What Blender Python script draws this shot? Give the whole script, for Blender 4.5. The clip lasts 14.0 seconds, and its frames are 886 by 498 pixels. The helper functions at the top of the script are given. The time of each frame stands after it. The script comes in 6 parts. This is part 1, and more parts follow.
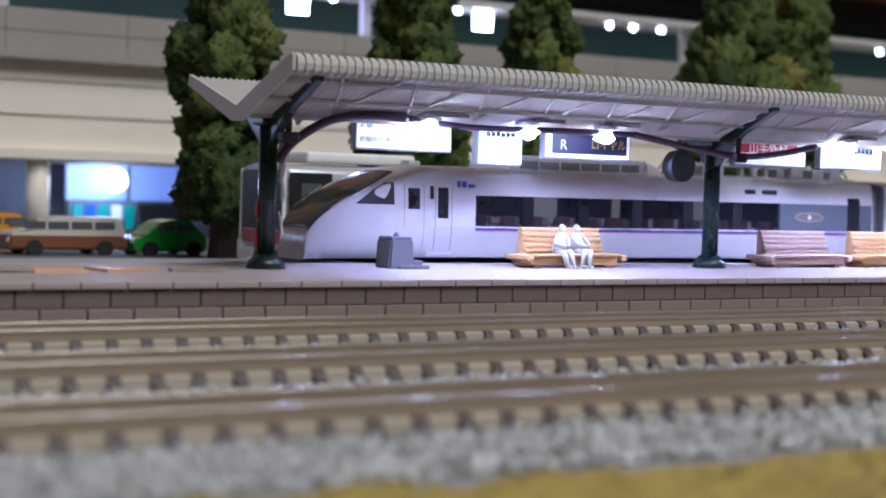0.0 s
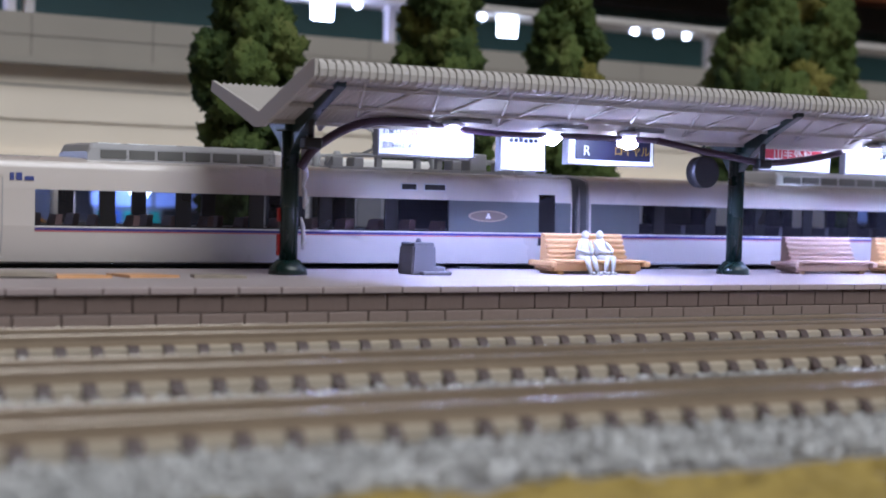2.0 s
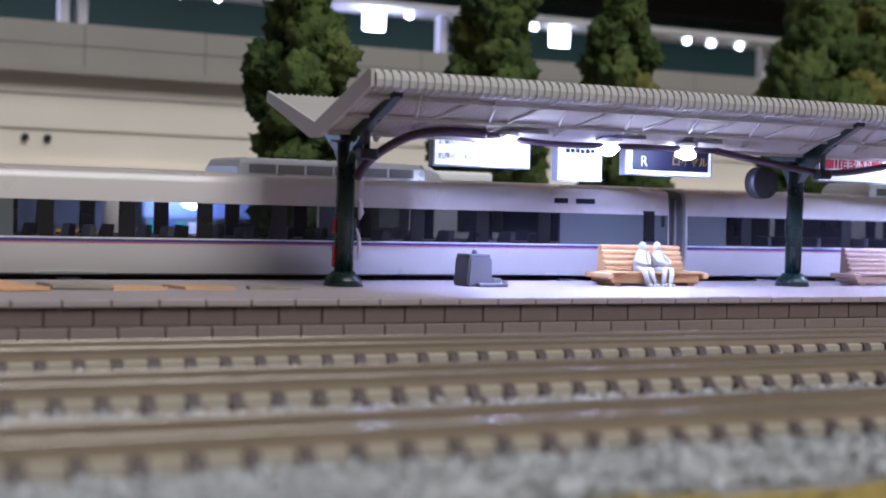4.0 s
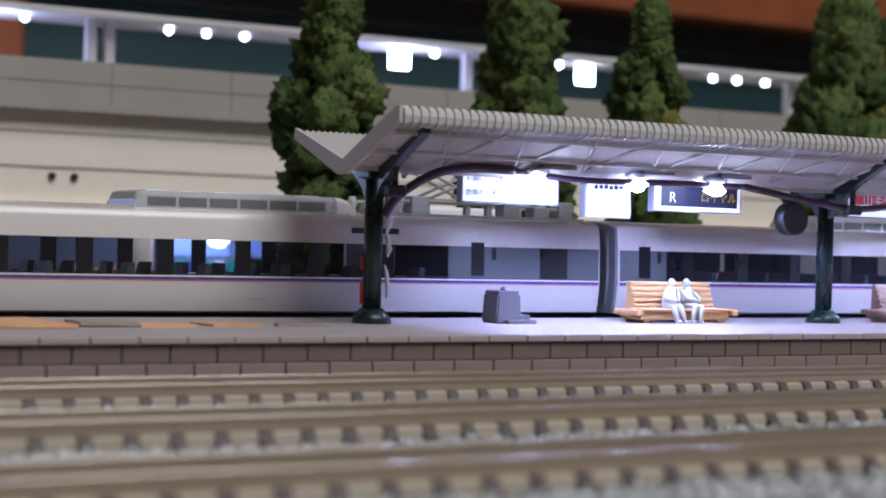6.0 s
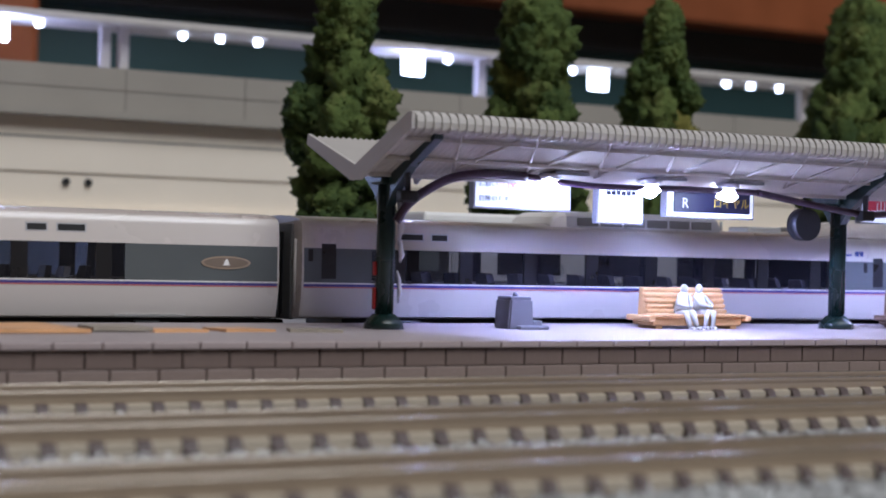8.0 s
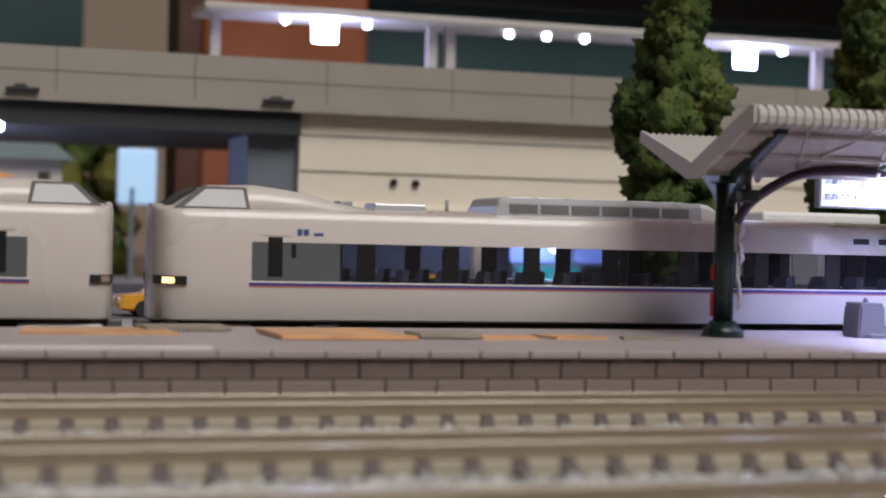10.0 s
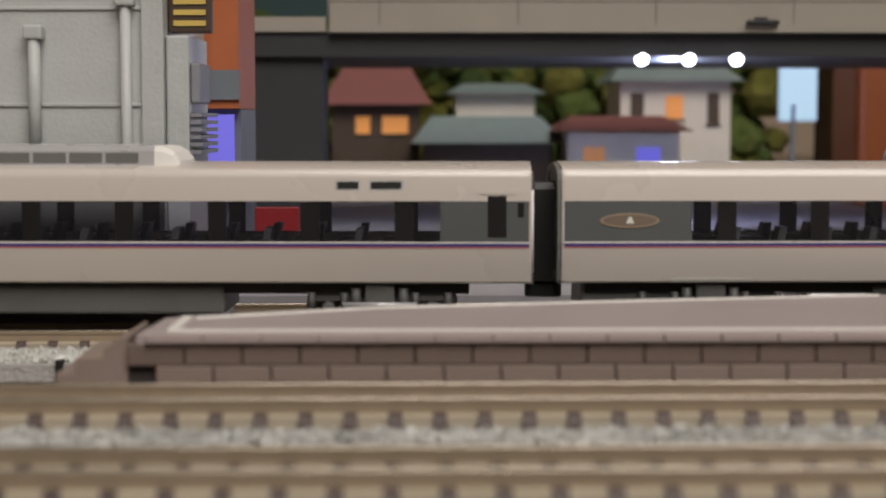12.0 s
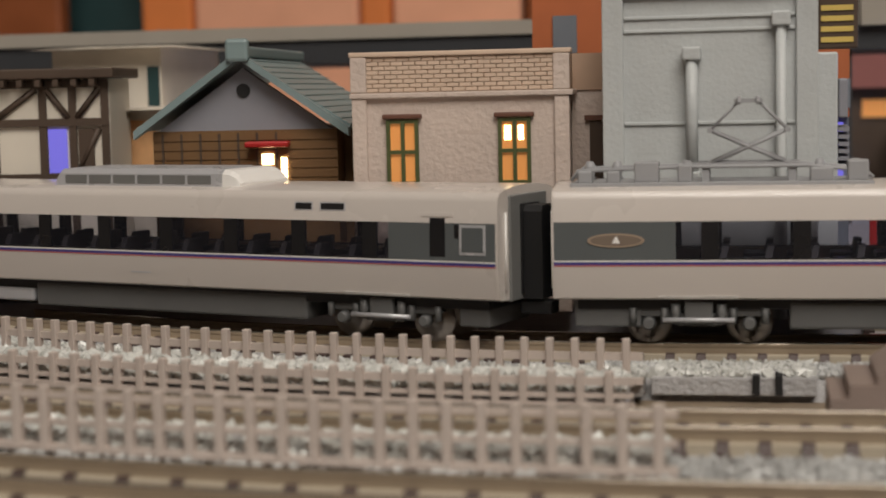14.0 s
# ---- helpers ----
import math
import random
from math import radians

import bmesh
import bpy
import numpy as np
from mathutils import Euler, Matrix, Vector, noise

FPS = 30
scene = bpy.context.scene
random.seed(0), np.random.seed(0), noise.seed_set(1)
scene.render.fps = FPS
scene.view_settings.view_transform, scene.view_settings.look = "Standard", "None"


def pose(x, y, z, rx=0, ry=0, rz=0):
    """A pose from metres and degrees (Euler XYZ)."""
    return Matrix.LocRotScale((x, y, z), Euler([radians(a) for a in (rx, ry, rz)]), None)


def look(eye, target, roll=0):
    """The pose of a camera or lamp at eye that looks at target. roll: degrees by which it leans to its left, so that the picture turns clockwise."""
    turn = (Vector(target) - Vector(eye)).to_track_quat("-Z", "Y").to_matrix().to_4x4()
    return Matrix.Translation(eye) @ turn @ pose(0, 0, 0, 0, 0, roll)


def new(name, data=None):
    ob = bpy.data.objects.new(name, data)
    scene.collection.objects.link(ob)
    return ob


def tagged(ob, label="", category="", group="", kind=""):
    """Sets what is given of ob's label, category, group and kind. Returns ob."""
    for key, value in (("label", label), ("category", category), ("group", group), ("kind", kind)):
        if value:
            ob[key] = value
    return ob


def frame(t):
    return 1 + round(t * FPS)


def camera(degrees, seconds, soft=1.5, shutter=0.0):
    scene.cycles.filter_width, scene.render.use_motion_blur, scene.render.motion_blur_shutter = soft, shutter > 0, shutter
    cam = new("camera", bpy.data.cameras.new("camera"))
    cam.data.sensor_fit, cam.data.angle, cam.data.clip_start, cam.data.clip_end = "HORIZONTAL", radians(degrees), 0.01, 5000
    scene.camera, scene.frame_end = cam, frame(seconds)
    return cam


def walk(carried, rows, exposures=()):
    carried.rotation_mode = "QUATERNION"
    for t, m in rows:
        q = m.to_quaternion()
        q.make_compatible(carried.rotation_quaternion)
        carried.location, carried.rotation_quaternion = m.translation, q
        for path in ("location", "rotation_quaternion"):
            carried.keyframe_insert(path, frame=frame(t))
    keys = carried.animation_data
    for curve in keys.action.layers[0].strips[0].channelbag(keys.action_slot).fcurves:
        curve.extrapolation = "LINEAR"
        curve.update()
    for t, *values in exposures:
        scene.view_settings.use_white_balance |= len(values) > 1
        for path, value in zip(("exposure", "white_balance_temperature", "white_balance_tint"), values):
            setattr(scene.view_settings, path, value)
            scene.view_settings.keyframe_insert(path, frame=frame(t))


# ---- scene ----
U = 0.01  # the layout is an N-gauge model (1:150); plan numbers are in centimetres

cam = camera(29.60, 14.0, soft=1.8)
cam.data.dof.use_dof = True
cam.data.dof.focus_distance = 0.27
cam.data.dof.aperture_fstop = 36.0


def stand(x, y, z, yaw, tilt, roll):
    a, b = radians(yaw), radians(tilt)
    way = Vector((-math.sin(a) * math.cos(b), math.cos(a) * math.cos(b), math.sin(b)))
    eye = Vector((x, y, z)) * U
    return look(eye, eye + way, roll)


PATH = [  # seconds, eye in cm, turn to the left, tilt up, roll in degrees
    (0, -11.643, -17.780, 1.882, -32.66, -2.07, 1.65),
    (0.5, -11.610, -17.803, 1.871, -32.21, -2.21, 1.56),
    (1, -11.595, -17.793, 1.872, -31.81, -2.13, 1.59),
    (1.5, -11.611, -17.791, 1.902, -31.93, -2.10, 1.57),
    (2, -11.575, -17.779, 1.879, -31.76, -1.88, 1.66),
    (2.5, -11.568, -17.754, 1.885, -31.30, -1.87, 1.72),
    (5, -11.581, -17.393, 1.862, -29.49, -0.73, 1.50),
    (5.5, -11.562, -17.383, 1.835, -29.26, -0.20, 1.43),
    (6, -11.580, -17.396, 1.838, -29.28, -0.24, 1.50),
    (6.5, -11.580, -17.422, 1.841, -29.27, -0.18, 1.44),
    (7, -11.597, -17.455, 1.844, -29.21, -0.19, 1.50),
    (9.3, -11.317, -17.141, 1.809, -24.81, 1.21, 1.46),
    (9.5, -11.227, -16.894, 1.781, -22.84, 1.81, 1.50),
    (10, -11.218, -16.317, 1.899, -17.77, -0.40, 1.38),
    (10.5, -11.936, -15.822, 2.276, -13.82, -3.02, 0.84),
    (11, -13.684, -15.445, 2.633, -10.05, -4.00, 0.75),
    (11.5, -15.694, -15.315, 2.971, -5.92, -5.22, 0.43),
    (12, -17.252, -15.717, 2.839, -1.14, -4.37, -0.02),
    (12.5, -18.326, -16.050, 2.848, 2.52, -4.45, -1.25),
    (13, -19.369, -16.329, 3.226, 6.47, -4.25, -3.06),
    (13.5, -20.607, -16.363, 3.372, 8.52, -4.17, -1.61),
    (14, -21.738, -16.817, 3.674, 10.64, -5.45, -1.28),
]

EXPOSURES = [(0, 0.13, 5280, 10), (7, 0.1, 5280, 10), (9.5, 0.1, 5550, 10), (11, 0.26, 6100, 10), (12.5, 0.2, 6150, 10), (14, 0.22, 6200, 10)]
walk(cam, [(r[0], stand(*r[1:])) for r in PATH], EXPOSURES)

# ---- light ----
world = bpy.data.worlds.new("room_air")
scene.world = world
world.use_nodes = True
world.node_tree.nodes["Background"].inputs[0].default_value = (0.9, 0.78, 0.62, 1)
world.node_tree.nodes["Background"].inputs[1].default_value = 0.05


def area_lamp(name, size, watts, color, m):
    d = bpy.data.lights.new(name, "AREA")
    d.shape, d.size, d.energy, d.color = "SQUARE", size * U, watts, color
    ob = new(name, d)
    ob.matrix_world = m
    return ob


def point_lamp(name, radius, watts, color, x, y, z):
    d = bpy.data.lights.new(name, "POINT")
    d.shadow_soft_size, d.energy, d.color = radius * U, watts, color
    ob = new(name, d)
    ob.location = Vector((x, y, z)) * U
    return ob


def spot_lamp(name, radius, watts, color, x, y, z, lean=0.0):
    """A diode's wide downward beam, leaning along the platform."""
    d = bpy.data.lights.new(name, "SPOT")
    d.shadow_soft_size, d.energy, d.color = radius * U, watts, color
    d.spot_size, d.spot_blend = radians(158), 0.2
    ob = new(name, d)
    ob.matrix_world = pose(x * U, y * U, z * U, 0, -lean, 0)
    return ob


LED = (0.57, 0.58, 1.0)
WARM = (1.0, 0.62, 0.28)
# ceiling lamp of the room
area_lamp("ceiling_lamp_light", 140, 42.5, (1.0, 0.91, 0.79), look((0.25, -1.1, 1.7), (-0.02, 0.15, 0)))
# diodes under the platform canopy
for lx, lean in ((2.0, 27), (3.85, 13), (5.4, 9), (10.97, 0), (12.5, 0), (14.2, 0), (19.6, 0), (21.2, 0), (22.8, 0)):
    spot_lamp("diode_light", 0.12, 0.036, LED, lx, 3.9, 2.72, lean)


# ---- materials ----
def material(name, color, rough=0.5, metal=0.0, vary=0.12, size=0.6, bump=0.0, bump_size=0.08, emit=0.0, spec=0.5, coat=0.0):
    """size and bump_size in cm."""
    m = bpy.data.materials.new(name)
    m.use_nodes = True
    nt = m.node_tree
    b = nt.nodes["Principled BSDF"]
    b.inputs["Roughness"].default_value = rough
    b.inputs["Metallic"].default_value = metal
    b.inputs["Specular IOR Level"].default_value = spec
    b.inputs["Coat Weight"].default_value = coat
    co = nt.nodes.new("ShaderNodeTexCoord")
    if vary > 0:
        n1 = nt.nodes.new("ShaderNodeTexNoise")
        n1.inputs["Scale"].default_value = 100.0 / size
        n1.inputs["Detail"].default_value = 6
        nt.links.new(co.outputs["Object"], n1.inputs["Vector"])
        n2 = nt.nodes.new("ShaderNodeTexNoise")
        n2.inputs["Scale"].default_value = 100.0 / (size * 9)
        n2.inputs["Detail"].default_value = 3
        nt.links.new(co.outputs["Object"], n2.inputs["Vector"])
        add = nt.nodes.new("ShaderNodeMath")
        add.operation = "ADD"
        nt.links.new(n1.outputs[0], add.inputs[0])
        nt.links.new(n2.outputs[0], add.inputs[1])
        info = nt.nodes.new("ShaderNodeObjectInfo")
        mix = nt.nodes.new("ShaderNodeMath")
        mix.operation = "MULTIPLY_ADD"
        nt.links.new(info.outputs["Random"], mix.inputs[0])
        mix.inputs[1].default_value = 0.25
        nt.links.new(add.outputs[0], mix.inputs[2])
        ramp = nt.nodes.new("ShaderNodeMapRange")
        ramp.inputs["From Min"].default_value = 0.6
        ramp.inputs["From Max"].default_value = 1.6
        ramp.inputs["To Min"].default_value = 1 - vary
        ramp.inputs["To Max"].default_value = 1 + vary
        nt.links.new(mix.outputs[0], ramp.inputs["Value"])
        mul = nt.nodes.new("ShaderNodeVectorMath")
        mul.operation = "SCALE"
        mul.inputs[0].default_value = color
        nt.links.new(ramp.outputs[0], mul.inputs["Scale"])
        nt.links.new(mul.outputs[0], b.inputs["Base Color"])
        rr = nt.nodes.new("ShaderNodeMapRange")
        rr.inputs["To Min"].default_value = max(0.02, rough - 0.1)
        rr.inputs["To Max"].default_value = min(1.0, rough + 0.1)
        nt.links.new(n1.outputs[0], rr.inputs["Value"])
        nt.links.new(rr.outputs[0], b.inputs["Roughness"])
    else:
        b.inputs["Base Color"].default_value = (*color, 1)
    if bump > 0:
        nb = nt.nodes.new("ShaderNodeTexNoise")
        nb.inputs["Scale"].default_value = 100.0 / bump_size
        nb.inputs["Detail"].default_value = 4
        nt.links.new(co.outputs["Object"], nb.inputs["Vector"])
        bp = nt.nodes.new("ShaderNodeBump")
        bp.inputs["Strength"].default_value = min(1.0, bump)
        bp.inputs["Distance"].default_value = bump_size * U * 0.5
        nt.links.new(nb.outputs[0], bp.inputs["Height"])
        nt.links.new(bp.outputs[0], b.inputs["Normal"])
    if emit > 0:
        b.inputs["Emission Color"].default_value = (*color, 1)
        b.inputs["Emission Strength"].default_value = emit
    return m


def glass(name, color, rough=0.05, clear=0.6):
    m = bpy.data.materials.new(name)
    m.use_nodes = True
    nt = m.node_tree
    b = nt.nodes["Principled BSDF"]
    b.inputs["Base Color"].default_value = (*color, 1)
    b.inputs["Roughness"].default_value = rough
    tr = nt.nodes.new("ShaderNodeBsdfTransparent")
    tr.inputs[0].default_value = (0.93, 0.93, 0.96, 1)
    mx = nt.nodes.new("ShaderNodeMixShader")
    mx.inputs[0].default_value = clear
    nt.links.new(b.outputs[0], mx.inputs[1])
    nt.links.new(tr.outputs[0], mx.inputs[2])
    nt.links.new(mx.outputs[0], nt.nodes["Material Output"].inputs[0])
    return m


MAT = {}
MAT["body"] = material("white_train_paint", (0.63, 0.577, 0.535), 0.28, vary=0.03, size=3, coat=0.2)
MAT["roof_gray"] = material("gray_roof_plastic", (0.33, 0.33, 0.34), 0.5, vary=0.1)
MAT["roof_silver"] = material("silver_paint", (0.55, 0.55, 0.57), 0.3, 0.3, vary=0.08)
MAT["band"] = material("gray_green_band_paint", (0.105, 0.115, 0.118), 0.35, vary=0.06)
MAT["pillar"] = material("black_window_pillar", (0.012, 0.012, 0.014), 0.3, vary=0.1)
MAT["pane"] = glass("smoked_window_glass", (0.07, 0.07, 0.085), 0.05, 0.9)
MAT["windshield"] = material("dark_windshield", (0.06, 0.055, 0.05), 0.08, vary=0.1)
MAT["stripe_blue"] = material("blue_violet_stripe", (0.07, 0.06, 0.26), 0.4, vary=0.05)
MAT["stripe_red"] = material("pale_red_stripe", (0.55, 0.16, 0.15), 0.4, vary=0.05)
MAT["logo_blue"] = material("blue_mark_paint", (0.07, 0.09, 0.3), 0.4, vary=0.0)
MAT["emblem"] = material("pale_gold_emblem", (0.34, 0.26, 0.19), 0.4, vary=0.1)
MAT["seat"] = material("dark_red_seat_plastic", (0.21, 0.12, 0.1), 0.6, vary=0.15)
MAT["seat_dark"] = material("dark_gray_seat_plastic", (0.06, 0.055, 0.058), 0.6, vary=0.15)
MAT["under"] = material("dark_gray_underframe", (0.12, 0.12, 0.118), 0.45, vary=0.15)
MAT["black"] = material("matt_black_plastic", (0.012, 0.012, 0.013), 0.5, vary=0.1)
MAT["wheel"] = material("dull_wheel_metal", (0.42, 0.38, 0.34), 0.35, 0.7, vary=0.1)
MAT["headlight"] = material("lit_headlight", (1.0, 0.62, 0.22), 0.3, vary=0, emit=2.5)
MAT["rail_head"] = material("polished_rail_head", (0.26, 0.225, 0.18), 0.22, 0.55, vary=0.15, size=2.0)
# brown base paints the wooden room's reflection in the nickel rail sides
MAT["rail_side"] = material("rail_web_brown_reflection", (0.32, 0.25, 0.175), 0.42, 0.08, vary=0.12, size=1.5)
MAT["rail_foot"] = material("nickel_rail_foot", (0.45, 0.39, 0.30), 0.5, 0.0, vary=0.1)
MAT["sleeper"] = material("dark_brown_sleeper", (0.07, 0.045, 0.04), 0.55, vary=0.2, bump=0.3)
MAT["ballast"] = material("gray_ballast_bed", (0.36, 0.35, 0.35), 0.8, vary=0.3, size=0.12, bump=1.0, bump_size=0.07)
MAT["stone"] = material("gray_ballast_stone", (0.5, 0.5, 0.49), 0.34, vary=0.35, size=0.1)
MAT["glued_stone"] = material("glue_glazed_stone", (0.6, 0.6, 0.57), 0.2, vary=0.3, size=0.1)
MAT["concrete"] = material("fence_beige_plastic", (0.56, 0.48, 0.43), 0.4, vary=0.12)
MAT["platform"] = material("gray_platform_plastic", (0.42, 0.365, 0.365), 0.45, vary=0.12, size=1.0, bump=0.2, bump_size=0.05)
MAT["coping"] = material("pale_coping_plastic", (0.42, 0.345, 0.335), 0.45, vary=0.12)
# darker block colour holds the shade that the coping throws
MAT["brick_shaded"] = material("shaded_block_plastic", (0.19, 0.14, 0.12), 0.5, vary=0.16, bump=0.2)
MAT["brick_light"] = material("brown_gray_block_plastic", (0.28, 0.215, 0.185), 0.5, vary=0.12, bump=0.2)
MAT["mortar"] = material("dark_joint", (0.05, 0.042, 0.04), 0.8, vary=0.2)
MAT["line"] = material("white_line_paint", (0.82, 0.8, 0.77), 0.5, vary=0.1)
MAT["orange"] = material("orange_paper", (0.68, 0.38, 0.18), 0.4, vary=0.4, size=0.5)
MAT["paper"] = material("gray_paper_print", (0.30, 0.26, 0.21), 0.5, vary=0.4, size=0.25)
MAT["canopy"] = material("white_canopy_plastic", (0.52, 0.49, 0.46), 0.5, vary=0.07)
MAT["column"] = material("dark_green_iron_paint", (0.008, 0.023, 0.02), 0.28, vary=0.15)
MAT["cable"] = material("dark_violet_cable", (0.05, 0.025, 0.05), 0.35, vary=0.1)
MAT["resin"] = material("milky_glue", (0.62, 0.6, 0.68), 0.25, vary=0.1)
MAT["diode"] = material("lit_diode", (0.80, 0.82, 1.0), 0.3, vary=0, emit=60)
# emission adds the diodes' glare to the boards, which hold no lamp
MAT["sign_glare"] = material("glare_sign_face", (0.82, 0.83, 1.0), 0.4, vary=0, emit=0.7)
MAT["sign_gray"] = material("sign_frame_gray", (0.25, 0.25, 0.27), 0.5, vary=0.1)
MAT["ink"] = material("sign_ink", (0.015, 0.015, 0.05), 0.5, vary=0)
MAT["ink_red"] = material("sign_red", (0.6, 0.02, 0.05), 0.5, vary=0)
MAT["ink_gold"] = material("sign_gold", (0.5, 0.33, 0.05), 0.5, vary=0)
MAT["bench"] = material("orange_brown_bench", (0.62, 0.38, 0.17), 0.45, vary=0.1)
MAT["bench_pale"] = material("pale_brown_bench", (0.50, 0.36, 0.29), 0.45, vary=0.1)
MAT["bin"] = material("gray_bin_plastic", (0.16, 0.16, 0.19), 0.5, vary=0.1)
MAT["figure"] = material("unpainted_figure_white", (0.5, 0.5, 0.45), 0.5, vary=0.15, size=0.2)
MAT["trunk"] = material("brown_trunk", (0.06, 0.04, 0.03), 0.7, vary=0.3, bump=0.5)
MAT["cream"] = material("cream_wall_plastic", (0.85, 0.76, 0.63), 0.5, vary=0.06, size=2.5)
MAT["viaduct"] = material("gray_viaduct_concrete", (0.345, 0.315, 0.27), 0.6, vary=0.1, size=1.5)
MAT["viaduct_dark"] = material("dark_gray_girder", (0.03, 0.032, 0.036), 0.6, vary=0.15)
MAT["pier"] = material("blue_gray_pier", (0.16, 0.18, 0.21), 0.6, vary=0.1)
MAT["teal"] = material("teal_backdrop_panel", (0.018, 0.05, 0.052), 0.5, vary=0.3, size=4)
MAT["wood"] = material("red_brown_wood", (0.24, 0.07, 0.022), 0.4, vary=0.3, size=2.0)
MAT["dark_wood"] = material("dark_brown_wood", (0.08, 0.028, 0.012), 0.45, vary=0.3, size=2.0)
MAT["asphalt"] = material("gray_road", (0.16, 0.155, 0.15), 0.7, vary=0.15, bump=0.3)
MAT["ground"] = material("brown_board", (0.22, 0.17, 0.12), 0.7, vary=0.2)
MAT["grass"] = material("olive_yellow_flock", (0.34, 0.25, 0.06), 0.9, vary=0.35, size=0.2, bump=1.0, bump_size=0.08)
MAT["blue_window"] = material("lit_blue_window", (0.34, 0.45, 0.9), 0.4, vary=0, emit=0.2)
MAT["glow"] = material("lit_white_lamp", (0.85, 0.88, 1.0), 0.3, vary=0, emit=14)
MAT["shop_glow"] = material("bright_shop_lamp", (0.75, 0.86, 1.0), 0.3, vary=0, emit=9)
MAT["warm_glow"] = material("warm_window_light", (0.85, 0.36, 0.1), 0.4, vary=0, emit=0.13)
MAT["hot_glow"] = material("warm_bulb", (1.0, 0.72, 0.36), 0.4, vary=0, emit=9)
MAT["gray_wall"] = material("gray_moulded_wall", (0.5, 0.52, 0.52), 0.45, vary=0.12, size=0.7, bump=0.3, bump_size=0.07)
MAT["stucco"] = material("beige_pink_stucco", (0.58, 0.48, 0.42), 0.65, vary=0.12, bump=0.55, bump_size=0.09)
MAT["brick_pale"] = material("pale_brick", (0.62, 0.47, 0.36), 0.6, vary=0.14)
MAT["green_paint"] = material("green_window_paint", (0.075, 0.09, 0.03), 0.5, vary=0.1)
MAT["brown_paint"] = material("brown_lintel_paint", (0.13, 0.055, 0.035), 0.5, vary=0.15)
MAT["tile"] = material("teal_gray_roof_tile", (0.2, 0.26, 0.265), 0.4, vary=0.2)
MAT["plank"] = material("brown_plank", (0.17, 0.09, 0.035), 0.55, vary=0.2)
MAT["plaster"] = material("gray_plaster", (0.25, 0.25, 0.28), 0.6, vary=0.08)
MAT["white_wall"] = material("white_plaster", (0.68, 0.62, 0.53), 0.6, vary=0.08)
MAT["timber"] = material("dark_timber", (0.07, 0.045, 0.03), 0.6, vary=0.2)
MAT["violet_window"] = material("violet_lit_window", (0.16, 0.14, 0.62), 0.3, vary=0, emit=0.5)
MAT["red_paint"] = material("red_paint", (0.42, 0.015, 0.015), 0.4, vary=0.1)
MAT["orange_wall"] = material("orange_brown_wall", (0.42, 0.12, 0.04), 0.6, vary=0.15)
MAT["green_car"] = material("green_car_paint", (0.03, 0.36, 0.03), 0.2, vary=0.04, coat=0.5)
MAT["white_car"] = material("cream_car_paint", (0.62, 0.57, 0.48), 0.3, vary=0.04)
MAT["brown_car"] = material("brown_car_paint", (0.20, 0.075, 0.035), 0.3, vary=0.06)
MAT["yellow_car"] = material("yellow_car_paint", (0.75, 0.36, 0.03), 0.25, vary=0.05)
MAT["car_glass"] = material("dark_car_glass", (0.1, 0.11, 0.115), 0.08, vary=0)
MAT["tyre"] = material("black_tyre", (0.015, 0.015, 0.015), 0.7, vary=0.1)
MAT["pink_roof"] = material("dull_pink_roof", (0.22, 0.085, 0.08), 0.6, vary=0.12)
MAT["pink"] = material("pale_orange_cloth", (0.8, 0.4, 0.25), 0.8, vary=0.3, size=6)
MAT["orange_cloth"] = material("orange_brown_cloth", (0.7, 0.21, 0.05), 0.7, vary=0.25, size=5)
MAT["hood"] = material("gray_gangway_hood", (0.17, 0.17, 0.165), 0.35, vary=0.1)
MAT["teal_sign"] = material("teal_green_poster", (0.02, 0.32, 0.24), 0.5, vary=0.1)
MAT["brick_mortar"] = material("tan_mortar", (0.45, 0.31, 0.22), 0.7, vary=0.15)
MAT["pale_ground"] = material("pale_gray_platform", (0.36, 0.35, 0.38), 0.6, vary=0.12)
MAT["emblem_field"] = material("dull_bronze_field", (0.20, 0.155, 0.12), 0.4, vary=0.1)
# near-white base paints the bright room reflection onto the cab windows
MAT["cab_reflection"] = material("cab_glass_painted_reflection", (0.78, 0.8, 0.8), 0.12, 0.0, vary=0.0)
MAT["sky_glow"] = material("pale_blue_lit_sign", (0.55, 0.78, 1.0), 0.4, vary=0, emit=0.27)
MAT["viaduct_joint"] = material("weathered_joint", (0.21, 0.19, 0.165), 0.6, vary=0.2)
MAT["room"] = material("beige_room_wall", (0.42, 0.33, 0.25), 0.8, vary=0.08, size=20)
MAT["blue_plastic"] = material("blue_plastic", (0.02, 0.10, 0.42), 0.4, vary=0.05)
MAT["yellow_plastic"] = material("yellow_plastic", (0.65, 0.48, 0.13), 0.4, vary=0.05)


# ---- building helpers: all lengths in cm ----
def box(bm, x0, x1, y0, y1, z0, z1, bevel=0.0):
    ret = bmesh.ops.create_cube(bm, size=1.0)
    vs = ret["verts"]
    for v in vs:
        v.co = Vector(((x0 + x1) / 2 + v.co.x * (x1 - x0), (y0 + y1) / 2 + v.co.y * (y1 - y0), (z0 + z1) / 2 + v.co.z * (z1 - z0)))
    if bevel > 0:
        es = list({e for v in vs for e in v.link_edges})
        bmesh.ops.bevel(bm, geom=es, offset=bevel, segments=2, affect="EDGES", profile=0.5)
    return vs


